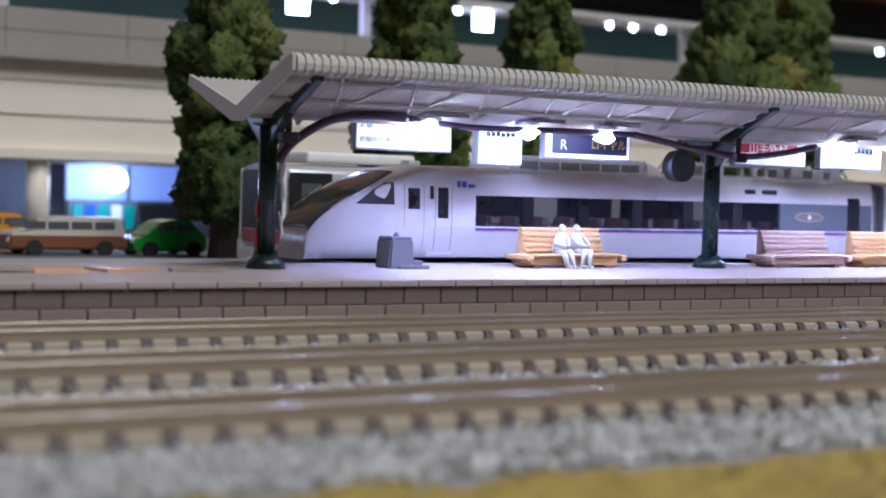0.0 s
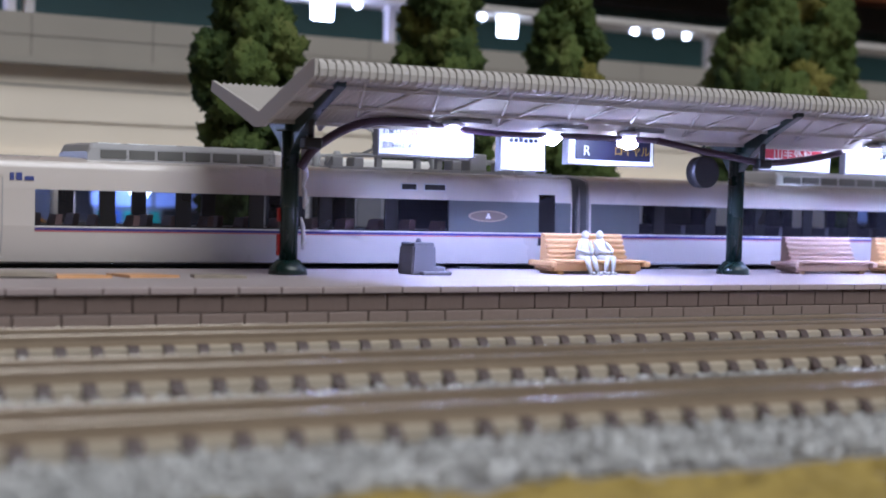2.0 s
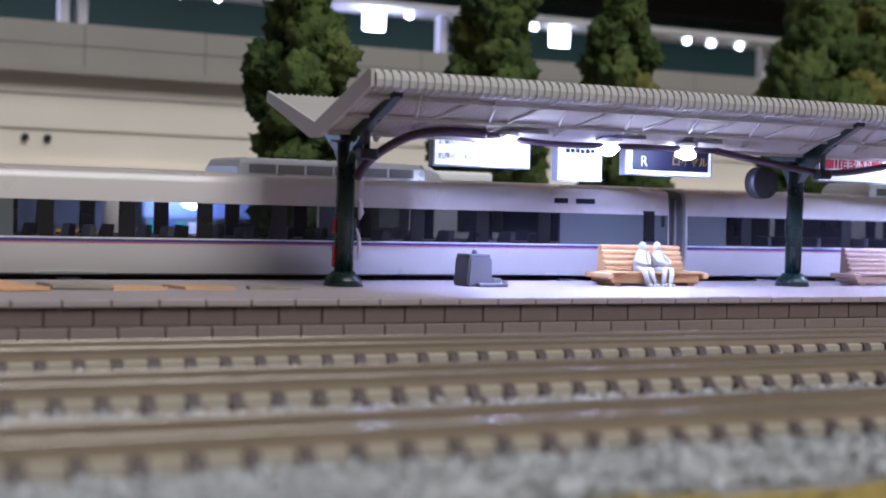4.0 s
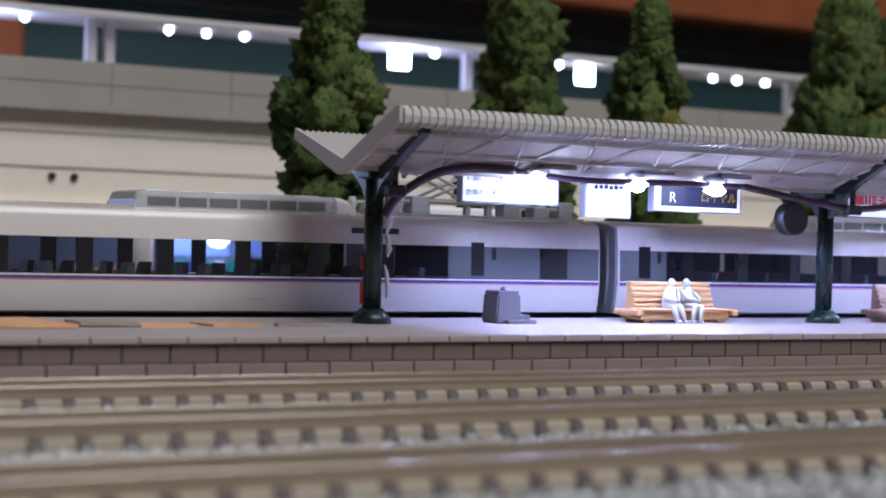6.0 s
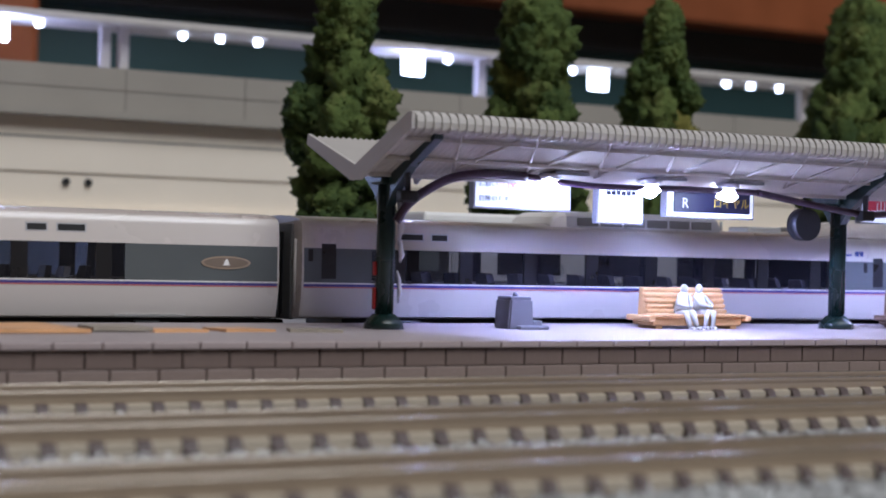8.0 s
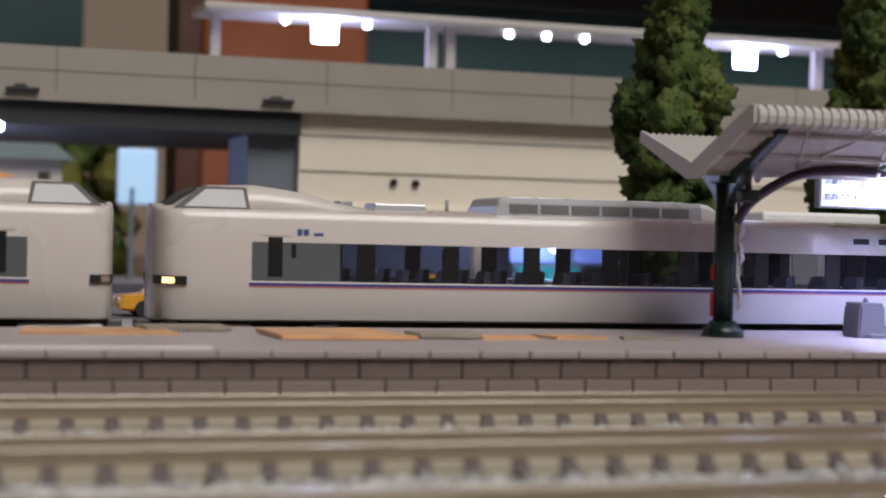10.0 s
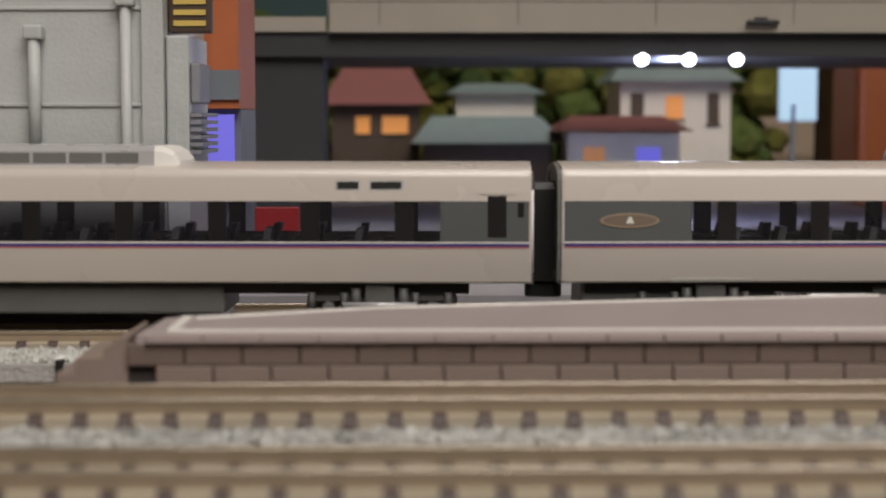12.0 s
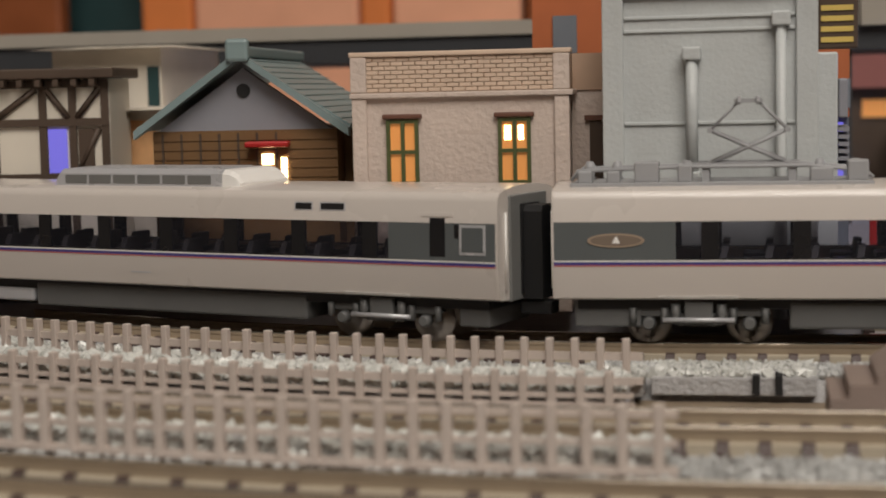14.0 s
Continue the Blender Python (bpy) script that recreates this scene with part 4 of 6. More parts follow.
def lead_car():
    c = new_car("white streamlined express head car with a long sloping nose")
    N = 3.0
    shell_parts(c, N, 13.8)
    bm = bmesh.new()
    prof = []
    for i in range(29):
        t = (i / 28) ** 1.6
        x = 0.9 + (N - 0.87) * t
        zt = 0.86 + (ROOF - 0.86) * min(1.0, t / 0.96) ** 0.46
        w = 0.973 * min(1.0, (0.22 + t * 1.35)) ** 0.45
        prof.append((x, w, zt))
    ring = LOW + HIGH
    secs = []
    for x, w, zt in prof:
        f = w / 0.97
        half = []
        for y, z in ring:
            zz = 0.60 + (z - 0.60) * (zt - 0.60) / (ROOF - 0.60)
            half.append((x, y * f, zz))
        secs.append(half + [(a, -b, d) for a, b, d in half[-2::-1]])
    loft(bm, secs, smooth=True)
    part("nose", bm, "body", c).data.set_sharp_from_angle(angle=radians(50))
    # windshield laid over the upper nose, reaching low at the tip
    def wrap(bm, first, last, low, high, out):
        secs = []
        n = last - first
        for i, (x, w, zt) in enumerate(prof[first:last + 1]):
            f = w / 0.97
            u = i / n
            s0 = low[0] + (low[1] - low[0]) * u
            s1 = high[0] + (high[1] - high[0]) * u
            half = []
            for k in range(8):
                p = (s0 + (s1 - s0) * k / 7) * (len(ring) - 1)
                j = min(int(p), len(ring) - 2)
                y, z = (ring[j][q] + (ring[j + 1][q] - ring[j][q]) * (p - j) for q in (0, 1))
                half.append((x - out, y * f * (1 + out), 0.60 + (z - 0.60) * (zt - 0.60) / (ROOF - 0.60) + out))
            secs.append(half)
        return secs
    bm = bmesh.new()
    secs = [h + [(a, -b, d) for a, b, d in h[-2::-1]] for h in wrap(bm, 3, 24, (0.56, 0.87), (1.0, 1.0), 0.018)]
    loft(bm, secs, closed=False, smooth=True)
    ob = part("windshield", bm, "windshield", c, "long dark wrap-over windshield")
    md = ob.modifiers.new("thick", "SOLIDIFY")
    md.thickness = 0.02 * U
    for s in (-1, 1):
        for first, last, mat in ((10, 14, "emblem"), (15, 18, "line")):
            bm = bmesh.new()
            loft(bm, [[(a, s * b, d) for a, b, d in h] for h in wrap(bm, first, last, (0.56, 0.64), (0.63, 0.7), 0.034)], closed=False, smooth=True)
            part("headlight", bm, mat, ob, "slim headlight under the windshield")
    for s in (-1, 1):
        bm = bmesh.new()
        prism(bm, [(1.68, 1.57), (2.34, 1.57), (2.34, 1.95), (2.2, 1.94), (1.95, 1.8)], "y", -0.06, 0.0)
        bmesh.ops.subdivide_edges(bm, edges=list(bm.edges), cuts=3, use_grid_fill=True)
        for v in bm.verts:
            t = (v.co.x - 0.9) / (N - 0.87)
            zt = 0.86 + (ROOF - 0.86) * min(1.0, t / 0.96) ** 0.46
            zr = 0.6 + (v.co.z - 0.6) * (ROOF - 0.6) / (zt - 0.6)
            v.co.y = s * (v.co.y + 0.02 + side_at(zr) * min(1.0, 0.22 + t * 1.35) ** 0.45)
        part("cab_window", bm, "windshield", c, "dark triangular cab window")
    for a, b in ((2.54, 2.93), (3.16, 3.5)):
        for q in (a, b):
            panel(c, "door_seam", "roof_gray", q, q + 0.014, 0.8, 1.93, off=0.006, thick=0.02)
        panel(c, "door_header", "body", a - 0.03, b + 0.03, 1.95, 1.985, off=0.02, thick=0.04)
    panel(c, "door_window", "pillar", 2.62, 2.85, 1.5, 1.86, off=0.01, thick=0.03)
    panel(c, "slit_window", "pillar", 3.06, 3.13, 1.68, 1.9, off=0.008, thick=0.03)
    panel(c, "door_window", "pillar", 3.22, 3.43, 1.35, 1.88, off=0.008, thick=0.03)
    panel(c, "door_step", "line", 3.1, 3.55, 0.74, 0.755, off=0.006, thick=0.03)
    for s in (-1, 1):
        for a, b, e in ((3.62, 3.68, 2.0), (3.71, 3.8, 2.0), (3.84, 3.98, 1.95)):
            bpart("blue_mark", "logo_blue", c, a, b, s * 0.945 - 0.01, s * 0.945 + 0.01, 1.89, e)
    panel(c, "body_panel", "body", 3.0, 4.0, BAND0 - 0.02, BAND1 + 0.02, off=0.0)
    end = windows(c, 4.0, 1.245, 6, 1.0, tail=0.0, lead=0.0)
    panel(c, "band_panel", "band", end, 13.8, BAND0, BAND1)
    stripes(c, 4.0, 13.8)
    seats(c, 3.8, 11.4, "seat")
    louvres(c, 10.3)
    emblem(c, 12.02)
    panel(c, "door_window", "pillar", 13.1, 13.45, 1.0, 1.9, off=0.004, thick=0.03)
    air_unit(c, 4.9, 8.4)
    bpart("roof_box", "roof_silver", c, 3.1, 3.35, -0.15, 0.15, 2.24, 2.34, bevel=0.03)
    pantograph(c, 10.75, 9.1, 13.6)
    bogie(c, 2.6)
    bogie(c, 11.8)
    bm = bmesh.new()
    box(bm, 1.2, 13.4, -0.7, 0.7, 0.25, 0.6, bevel=0.05)
    part("underframe", bm, "black", c)
    rear_wall(c, 13.8)
    gangway(c, 14.02)
    return c


def flat_nose_car(label, lamp):
    """Head car with an upright face at local x = 0 and a raised cab."""
    c = new_car(label)
    shell_parts(c, 1.15, 13.5)
    bm = bmesh.new()
    ring = LOW + HIGH
    secs = []
    for x, f, top in ((0.0, 0.45, 1.0), (0.03, 0.63, 1.0), (0.07, 0.77, 1.0), (0.13, 0.87, 1.0), (0.22, 0.94, 1.0), (0.38, 0.98, 1.0), (0.6, 0.997, 1.0), (1.18, 1.001, 1.0)):
        half = [(x, y * f, z) for y, z in ring]
        secs.append(half + [(a, -b, d) for a, b, d in half[-2::-1]])
    loft(bm, secs, smooth=True)
    part("nose", bm, "body", c, "blunt white cab face").data.set_sharp_from_angle(angle=radians(28))
    bm = bmesh.new()
    secs = []
    for x, f, top in ((0.10, 0.70, 2.17), (0.5, 0.76, 2.47), (0.75, 0.77, 2.55), (1.4, 0.78, 2.57), (2.1, 0.76, 2.50), (2.7, 0.72, 2.36), (3.3, 0.66, 2.26)):
        half = [(x, f, 2.12), (x, f * 0.95, 2.12 + (top - 2.12) * 0.6), (x, f * 0.75, 2.12 + (top - 2.12) * 0.92), (x, 0, top)]
        secs.append(half + [(a, -b, d) for a, b, d in half[-2::-1]])
    loft(bm, secs, smooth=True)
    part("cab_roof", bm, "body", c, "raised white cab roof")
    for s in (-1, 1):
        bm = bmesh.new()
        prism(bm, [(0.2, 2.2), (1.18, 2.2), (1.12, 2.51), (0.55, 2.51)], "y", s * 0.68, s * 0.775)
        part("window_frame", bm, "hood", c)
        bm = bmesh.new()
        prism(bm, [(0.33, 2.23), (1.13, 2.23), (1.08, 2.475), (0.6, 2.475)], "y", s * 0.69, s * 0.782)
        part("cab_window", bm, "cab_reflection", c, "cab side window with its bright reflection painted white")
    bm = bmesh.new()
    prism(bm, [(0.10, 2.235), (0.5, 2.5), (0.53, 2.47), (0.14, 2.2)], "y", -0.5, 0.5)
    part("windshield", bm, "windshield", c, "dark windshield")
    for s in (-1, 1):
        bm = bmesh.new()
        line = ((-0.01, 0.45), (0.025, 0.63), (0.06, 0.765), (0.12, 0.865), (0.21, 0.93), (0.34, 0.967))
        prism(bm, [(x, s * y) for x, y in line] + [(x + 0.05, s * (y - 0.06)) for x, y in line[::-1]], "z", 1.15, 1.27)
        hous = part("headlight_housing", bm, "black", c)
        bm = bmesh.new()
        line = ((0.075, 0.79), (0.12, 0.872), (0.2, 0.934))
        prism(bm, [(x - 0.005, s * y) for x, y in line] + [(x + 0.05, s * (y - 0.05)) for x, y in line[::-1]], "z", 1.17, 1.25)
        part("headlight", bm, "headlight" if lamp else "emblem", c)
    panel(c, "band_panel", "band", 1.15, 2.7, BAND0, BAND1)
    end = windows(c, 2.7, 1.245, 7, 1.0, tail=0.36, lead=0.3)
    panel(c, "band_panel", "band", end, 13.5, BAND0, BAND1)
    seats(c, 2.5, 12)
    stripes(c, 1.15, 13.5)
    door(c, 1.45)
    door(c, 12.95)
    louvres(c, 10.95)
    for s in (-1, 1):
        for a, b in ((1.95, 2.03), (2.06, 2.15), (2.24, 2.4)):
            bpart("blue_mark", "logo_blue", c, a, b, s * 0.944 - 0.01, s * 0.944 + 0.01, 1.86, 1.95 if b < 2.2 else 1.9)
    air_unit(c, 5.15, 8.8)
    bpart("roof_box", "roof_silver", c, 3.4, 4.2, -0.3, 0.3, 2.24, 2.36, bevel=0.03)
    bpart("roof_box", "roof_gray", c, 2.9, 3.1, -0.2, 0.2, 2.24, 2.38, bevel=0.02)
    bm = bmesh.new()
    tube(bm, [(4.6, 0, 2.24), (4.6, 0, 2.44)], 0.03, 6)
    part("aerial", bm, "roof_gray", c)
    bogie(c, 2.6)
    bogie(c, 11.5)
    skirts(c, 4.4, 9.4)
    bm = bmesh.new()
    box(bm, -0.18, 0.3, -0.2, 0.2, 0.42, 0.64, bevel=0.03)
    part("coupler", bm, "under", c)
    bm = bmesh.new()
    box(bm, 0.12, 1.3, -0.78, 0.78, 0.3, 0.62, bevel=0.1)
    part("snow_plough", bm, "body", c)
    rear_wall(c, 13.5)
    gangway(c, 13.72)
    if lamp:
        # the leading unit's cab stands a little further back on its frame
        for ob in c.children:
            if ob.type == "MESH":
                for v in ob.data.vertices:
                    x = v.co.x / U
                    v.co.x = U * (0.2 + x * 1.3 / 1.2 if x < 1.2 else x if x > 2.9 else 1.5 + (x - 1.2) * 1.4 / 1.7)
    return c


cars = []
cars.append((lead_car(), 0.0, 13.8, False))
PITCHC = 13.4
s = 14.25
for k in range(3):
    lab = ("white express car with a dark window band and violet stripe", "white express car with a raised pantograph on its roof", "white express car with a dark window band and violet stripe")[k]
    spec = (dict(vent=10.5, way=12.4, first=1.1, mark=None), dict(gear=(10.45, 8.6, 12.85), tail=0.0, first=0.9, vent=8.2, way=10.4, dark=(11.75, 12.3), mark=None), dict(vent=9.05, way=0.4, first=1.0, mark=12.1))[k]
    cars.append((middle_car(lab, **spec), s, CAR, False))
    s += PITCHC
cars.append((flat_nose_car("white express tail car with a raised cab", False), s, 13.5, True))
s += 13.5 + 0.36
cars.append((flat_nose_car("white express head car with a raised cab and lit headlights", True), s, 13.5, False))
GAP6 = s + 13.5 + 0.17
s += 13.95
cars.append((middle_car("white express car with a small crew window", None, True), s, CAR, False))
s += PITCHC
cars.append((middle_car("white express car with a raised pantograph on its roof", (2.7, 0.2, 4.4), hood=False), s, CAR, False))

# nose of the train along the track at each time, cm
NOSE = [(0, 0.60), (0.5, -0.20), (1, -2.50), (1.5, -5.02), (2, -7.65), (2.5, -10.55), (3, -13.60), (3.5, -16.79), (4, -20.15), (4.5, -23.68), (5, -27.48), (5.5, -31.29), (6, -35.67), (6.5, -40.21), (7, -45.05), (7.5, -50.08), (8, -55.31), (8.5, -60.62), (9, -65.94), (9.5, -71.03), (10, -76.45), (10.5, -82.00), (11, -87.42), (11.5, -92.29), (12, -97.45), (12.5, -102.84), (13, -108.38), (13.5, -114.31), (14, -120.20)]

# ---- parked train on the second track ----
pk = thing("parked_train", "gray parked commuter train with a black cab face", "train", 2.6, 10.8, 0.0)
bm = bmesh.new()
ring = [(-y, z) for y, z in LOW[::-1]] + LOW[-1:] + HIGH + [(-y, z) for y, z in HIGH[-2::-1]]
ring = [(y, z) for y, z in LOW + HIGH] + [(-y, z) for y, z in (LOW + HIGH)[-2::-1]]
loft(bm, [[(x, y * f, z) for y, z in ring] for x, f in ((0, 0.9), (0.12, 0.98), (0.3, 1.0), (13, 1.0))], smooth=True)
part("body", bm, "roof_silver", pk)
bpart("cab_face", "pillar", pk, -0.035, 0.02, -0.84, 0.84, 1.02, 2.14, bevel=0.02)
for y in (-0.9, 0.86):
    bpart("face_edge", "line", pk, -0.045, 0.03, y, y + 0.04, 0.8, 2.16)
bpart("cab_side", "black", pk, 0.06, 0.95, -0.99, -0.94, 0.72, 2.1, bevel=0.02)
bpart("side_window", "car_glass", pk, 0.3, 0.72, -0.998, -0.95, 1.4, 1.9)
bpart("side_door", "roof_gray", pk, 1.0, 1.5, -0.985, -0.95, 0.75, 1.9)
bpart("red_panel", "red_paint", pk, -0.04, -0.031, -0.75, 0.75, 0.75, 1.0)
bpart("underframe", "black", pk, 0.2, 12.8, -0.75, 0.75, 0.0, 0.6)
bpart("roof_air_unit", "line", pk, 0.6, 3.0, -0.6, 0.6, 2.3, 2.5, bevel=0.06)
for a in range(5):
    bpart("window_pane", "pillar", pk, 2.0 + a * 2.1, 3.4 + a * 2.1, -0.985, -0.95, 1.35, 1.85)


# ---- trees ----
def flock(name, dark, lit, tint):
    """Dyed foam flock: dark green to olive by clump, with a fine grain."""
    m = bpy.data.materials.new(name)
    m.use_nodes = True
    nt = m.node_tree
    b = nt.nodes["Principled BSDF"]
    b.inputs["Roughness"].default_value = 0.9
    b.inputs["Specular IOR Level"].default_value = 0.15
    co = nt.nodes.new("ShaderNodeTexCoord")
    geo = nt.nodes.new("ShaderNodeNewGeometry")
    big, fine = nt.nodes.new("ShaderNodeTexNoise"), nt.nodes.new("ShaderNodeTexNoise")
    for n, scale in ((big, 110.0), (fine, 900.0)):
        n.inputs["Scale"].default_value = scale
        n.inputs["Detail"].default_value = 4
        nt.links.new(co.outputs["Object"], n.inputs["Vector"])
    mix = nt.nodes.new("ShaderNodeMath")
    mix.operation = "MULTIPLY_ADD"
    nt.links.new(geo.outputs["Random Per Island"], mix.inputs[0])
    mix.inputs[1].default_value = 0.45
    nt.links.new(big.outputs[0], mix.inputs[2])
    mix2 = nt.nodes.new("ShaderNodeMath")
    mix2.operation = "MULTIPLY_ADD"
    nt.links.new(fine.outputs[0], mix2.inputs[0])
    mix2.inputs[1].default_value = 0.5
    nt.links.new(mix.outputs[0], mix2.inputs[2])
    ramp = nt.nodes.new("ShaderNodeValToRGB")
    e = ramp.color_ramp.elements
    e[0].position, e[0].color = 0.42, (*dark, 1)
    e[1].position, e[1].color = 0.95, (*tint, 1)
    mid = e.new(0.72)
    mid.color = (*lit, 1)
    half = nt.nodes.new("ShaderNodeMath")
    half.operation = "MULTIPLY"
    half.inputs[1].default_value = 0.66
    nt.links.new(mix2.outputs[0], half.inputs[0])
    nt.links.new(half.outputs[0], ramp.inputs[0])
    nt.links.new(ramp.outputs[0], b.inputs["Base Color"])
    bp = nt.nodes.new("ShaderNodeBump")
    bp.inputs["Strength"].default_value = 1.0
    bp.inputs["Distance"].default_value = 0.0007
    nt.links.new(fine.outputs[0], bp.inputs["Height"])
    nt.links.new(bp.outputs[0], b.inputs["Normal"])
    return m


MAT["crown"] = flock("green_flock", (0.03, 0.052, 0.018), (0.085, 0.115, 0.03), (0.15, 0.16, 0.05))
MAT["crown_olive"] = flock("yellow_olive_flock", (0.06, 0.075, 0.016), (0.14, 0.135, 0.03), (0.19, 0.17, 0.045))


def ball(level):
    bm = bmesh.new()
    bmesh.ops.create_icosphere(bm, subdivisions=level, radius=1.0)
    bm.verts.index_update()
    out = [v.co.copy() for v in bm.verts], [tuple(v.index for v in f.verts) for f in bm.faces]
    bm.free()
    return out


BALL = ball(4)


def tree(x, y, top, width, seed, label, yellow=1):
    """Tapered trunk, ragged foam clumps and loose flock crumbs on their surface."""
    rng = random.Random(seed)
    t = thing("fir_tree", label, "tree", x, y, 0.2, group="model trees")
    bm = bmesh.new()
    tube(bm, [(0, 0, 0), (0.05, 0, top * 0.3), (0, 0.03, top * 0.8)], [0.34, 0.24, 0.06], 8)
    for k in range(9):
        z, a = top * (0.15 + 0.075 * k), k * 2.4
        r = width * (0.8 - 0.06 * k)
        tube(bm, [(0, 0, z), (r * 0.5 * math.cos(a), r * 0.5 * math.sin(a), z + 0.12), (r * math.cos(a), r * math.sin(a), z + 0.3)], [0.08, 0.05, 0.02], 5)
    part("trunk", bm, "trunk", t)
    n = 34
    sets = {"crown": ([], []), "crown_olive": ([], [])}
    olive = set(rng.sample(range(n // 3, n), yellow))
    crumb = [Vector(d) for d in ((1, 0, -0.4), (-0.6, 0.8, -0.4), (-0.6, -0.8, -0.4), (0.1, 0, 0.9))]
    for k in range(n):
        u = k / (n - 1)
        env = width * math.sqrt(max(0.04, 1 - u ** 3)) * (1 - 0.2 * u) * (0.84 + 0.16 * math.sin(u * 12 + seed * 1.9))
        env *= 1.14 * min(1.0, 0.6 + u * 2.6)
        r = width * rng.uniform(0.36, 0.56) * (1 - 0.22 * u)
        a = k * 2.4 + rng.uniform(-0.5, 0.5)
        off = max(0.0, env - r * 0.75)
        c = Vector((off * math.cos(a), off * math.sin(a), 1.2 + u * (top - 1.5)))
        vs, fs = sets["crown_olive" if k in olive else "crown"]
        b = len(vs)
        stretch = Vector((1, 1, rng.uniform(1.0, 1.35)))
        skin = []
        for d in BALL[0]:
            q = 1 + 0.42 * noise.noise(d * 1.7 + c) + 0.34 * noise.noise(d * 4.1 + c * 2) + 0.22 * noise.noise(d * 9.7 + c) + 0.12 * noise.noise(d * 21 + c)
            p = d * (r * q)
            skin.append(c + Vector((p.x * stretch.x, p.y * stretch.y, p.z * stretch.z)))
        vs += [tuple(p * U) for p in skin]
        fs += [tuple(b + i for i in f) for f in BALL[1]]
        for p in rng.sample(skin, 170):
            b = len(vs)
            q = Euler((rng.uniform(0, 6), rng.uniform(0, 6), rng.uniform(0, 6))).to_matrix()
            size = rng.uniform(0.03, 0.07)
            vs += [tuple((p + (q @ d) * size) * U) for d in crumb]
            fs += [(b, b + 1, b + 3), (b + 1, b + 2, b + 3), (b + 2, b, b + 3), (b, b + 2, b + 1)]
    for name, mat in (("crown", "crown"), ("yellowed_tuft", "crown_olive")):
        vs, fs = sets[mat]
        if not vs:
            continue
        me = bpy.data.meshes.new(name)
        me.from_pydata(vs, [], fs)
        me.polygons.foreach_set("use_smooth", [True] * len(fs))
        me.materials.append(MAT[mat])
        ob = new(name, me)
        ob.parent = t
    return t


tree(3.75, 15, 7.85, 1.18, 1, "tall dark green flocked conifer behind the platform", 0)
tree(8.5, 15, 7.95, 1.3, 2, "tall dark green flocked conifer with yellowed tufts", 3)
tree(12.1, 15, 7.4, 1.05, 3, "slim dark green flocked conifer")
tree(18.3, 15, 7.9, 1.6, 4, "broad dark green flocked conifer")
tree(20.9, 15.6, 7.6, 1.5, 5, "broad dark green flocked conifer")
tree(27.0, 15, 7.8, 1.5, 6, "tall dark green flocked conifer")


# ---- model cars ----
def model_car(name, label, x, y, rz, length, body, prof_low, prof_cab, low_mat, cab_mat):
    c = thing(name, label, "car", x, y, 0.22, rz, group="model cars")
    w = 0.56
    bm = bmesh.new()
    prism(bm, prof_low, "y", -w, w)
    bmesh.ops.bevel(bm, geom=list(bm.edges), offset=0.05, segments=2, affect="EDGES")
    part("lower_body", bm, low_mat, c)
    bm = bmesh.new()
    secs = [[(p[0], y2, p[1]) for p in prof_cab] for y2 in (-w * 0.86, w * 0.86)]
    prism(bm, prof_cab, "y", -w * 0.88, w * 0.88)
    bmesh.ops.bevel(bm, geom=list(bm.edges), offset=0.04, segments=2, affect="EDGES")
    part("cabin", bm, cab_mat, c)
    zs = [p[1] for p in prof_cab]
    xs = [p[0] for p in prof_cab]
    za, zb = max(zs) - 0.26, max(zs) - 0.1
    n = body
    span = (max(xs) - min(xs)) - 0.5
    for s in (-1, 1):
        for k in range(n):
            a = min(xs) + 0.3 + k * span / n
            bpart("side_window", "car_glass", c, a, a + span / n - 0.06, s * w * 0.885 - 0.01, s * w * 0.885 + 0.01, za, zb)
    for q in (length * 0.2, length * 0.8):
        for s in (-1, 1):
            bm = bmesh.new()
            tube(bm, [(q, s * w - 0.1, 0.16), (q, s * w + 0.02, 0.16)], 0.17, 14)
            tyre = part("wheel", bm, "tyre", c)
            bm = bmesh.new()
            tube(bm, [(q, s * w + 0.021, 0.16), (q, s * w + 0.026, 0.16)], 0.1, 10)
            part("hub", bm, "roof_silver", tyre)
    for s in (-0.4, 0.4):
        bpart("headlight", "line", c, -0.015, 0.02, s - 0.08, s + 0.08, 0.28, 0.38)
    return c


model_car("green_hatchback", "bright green model hatchback parked on the forecourt", 2.35, 17, 0, 1.72, 2,
          [(0, 0.1), (0, 0.36), (0.45, 0.46), (1.72, 0.46), (1.74, 0.1)], [(0.25, 0.42), (0.66, 0.74), (0.95, 0.8), (1.35, 0.77), (1.68, 0.44)], "green_car", "green_car")
model_car("station_wagon", "cream and brown model station wagon parked on the forecourt", -0.35, 17.2, 0, 2.6, 4,
          [(0, 0.12), (0, 0.40), (0.6, 0.42), (2.6, 0.42), (2.62, 0.12)], [(0.03, 0.38), (0.06, 0.48), (0.7, 0.53), (1.0, 0.82), (2.45, 0.82), (2.6, 0.52), (2.6, 0.38)], "brown_car", "white_car")
model_car("yellow_taxi", "yellow model taxi parked on the forecourt", -0.9, 20.0, 0, 2.4, 2,
          [(0, 0.12), (0, 0.44), (0.6, 0.5), (2.4, 0.48), (2.42, 0.12)], [(0.5, 0.46), (0.85, 0.82), (1.7, 0.82), (2.1, 0.46)], "yellow_car", "yellow_car")

model_car("orange_coupe", "orange model car parked at the end of the forecourt", -7.3, 16.6, 0, 2.3, 2,
          [(0, 0.12), (0, 0.40), (0.6, 0.46), (2.3, 0.44), (2.32, 0.12)], [(0.45, 0.42), (0.8, 0.74), (1.6, 0.74), (2.0, 0.42)], "yellow_car", "yellow_car")

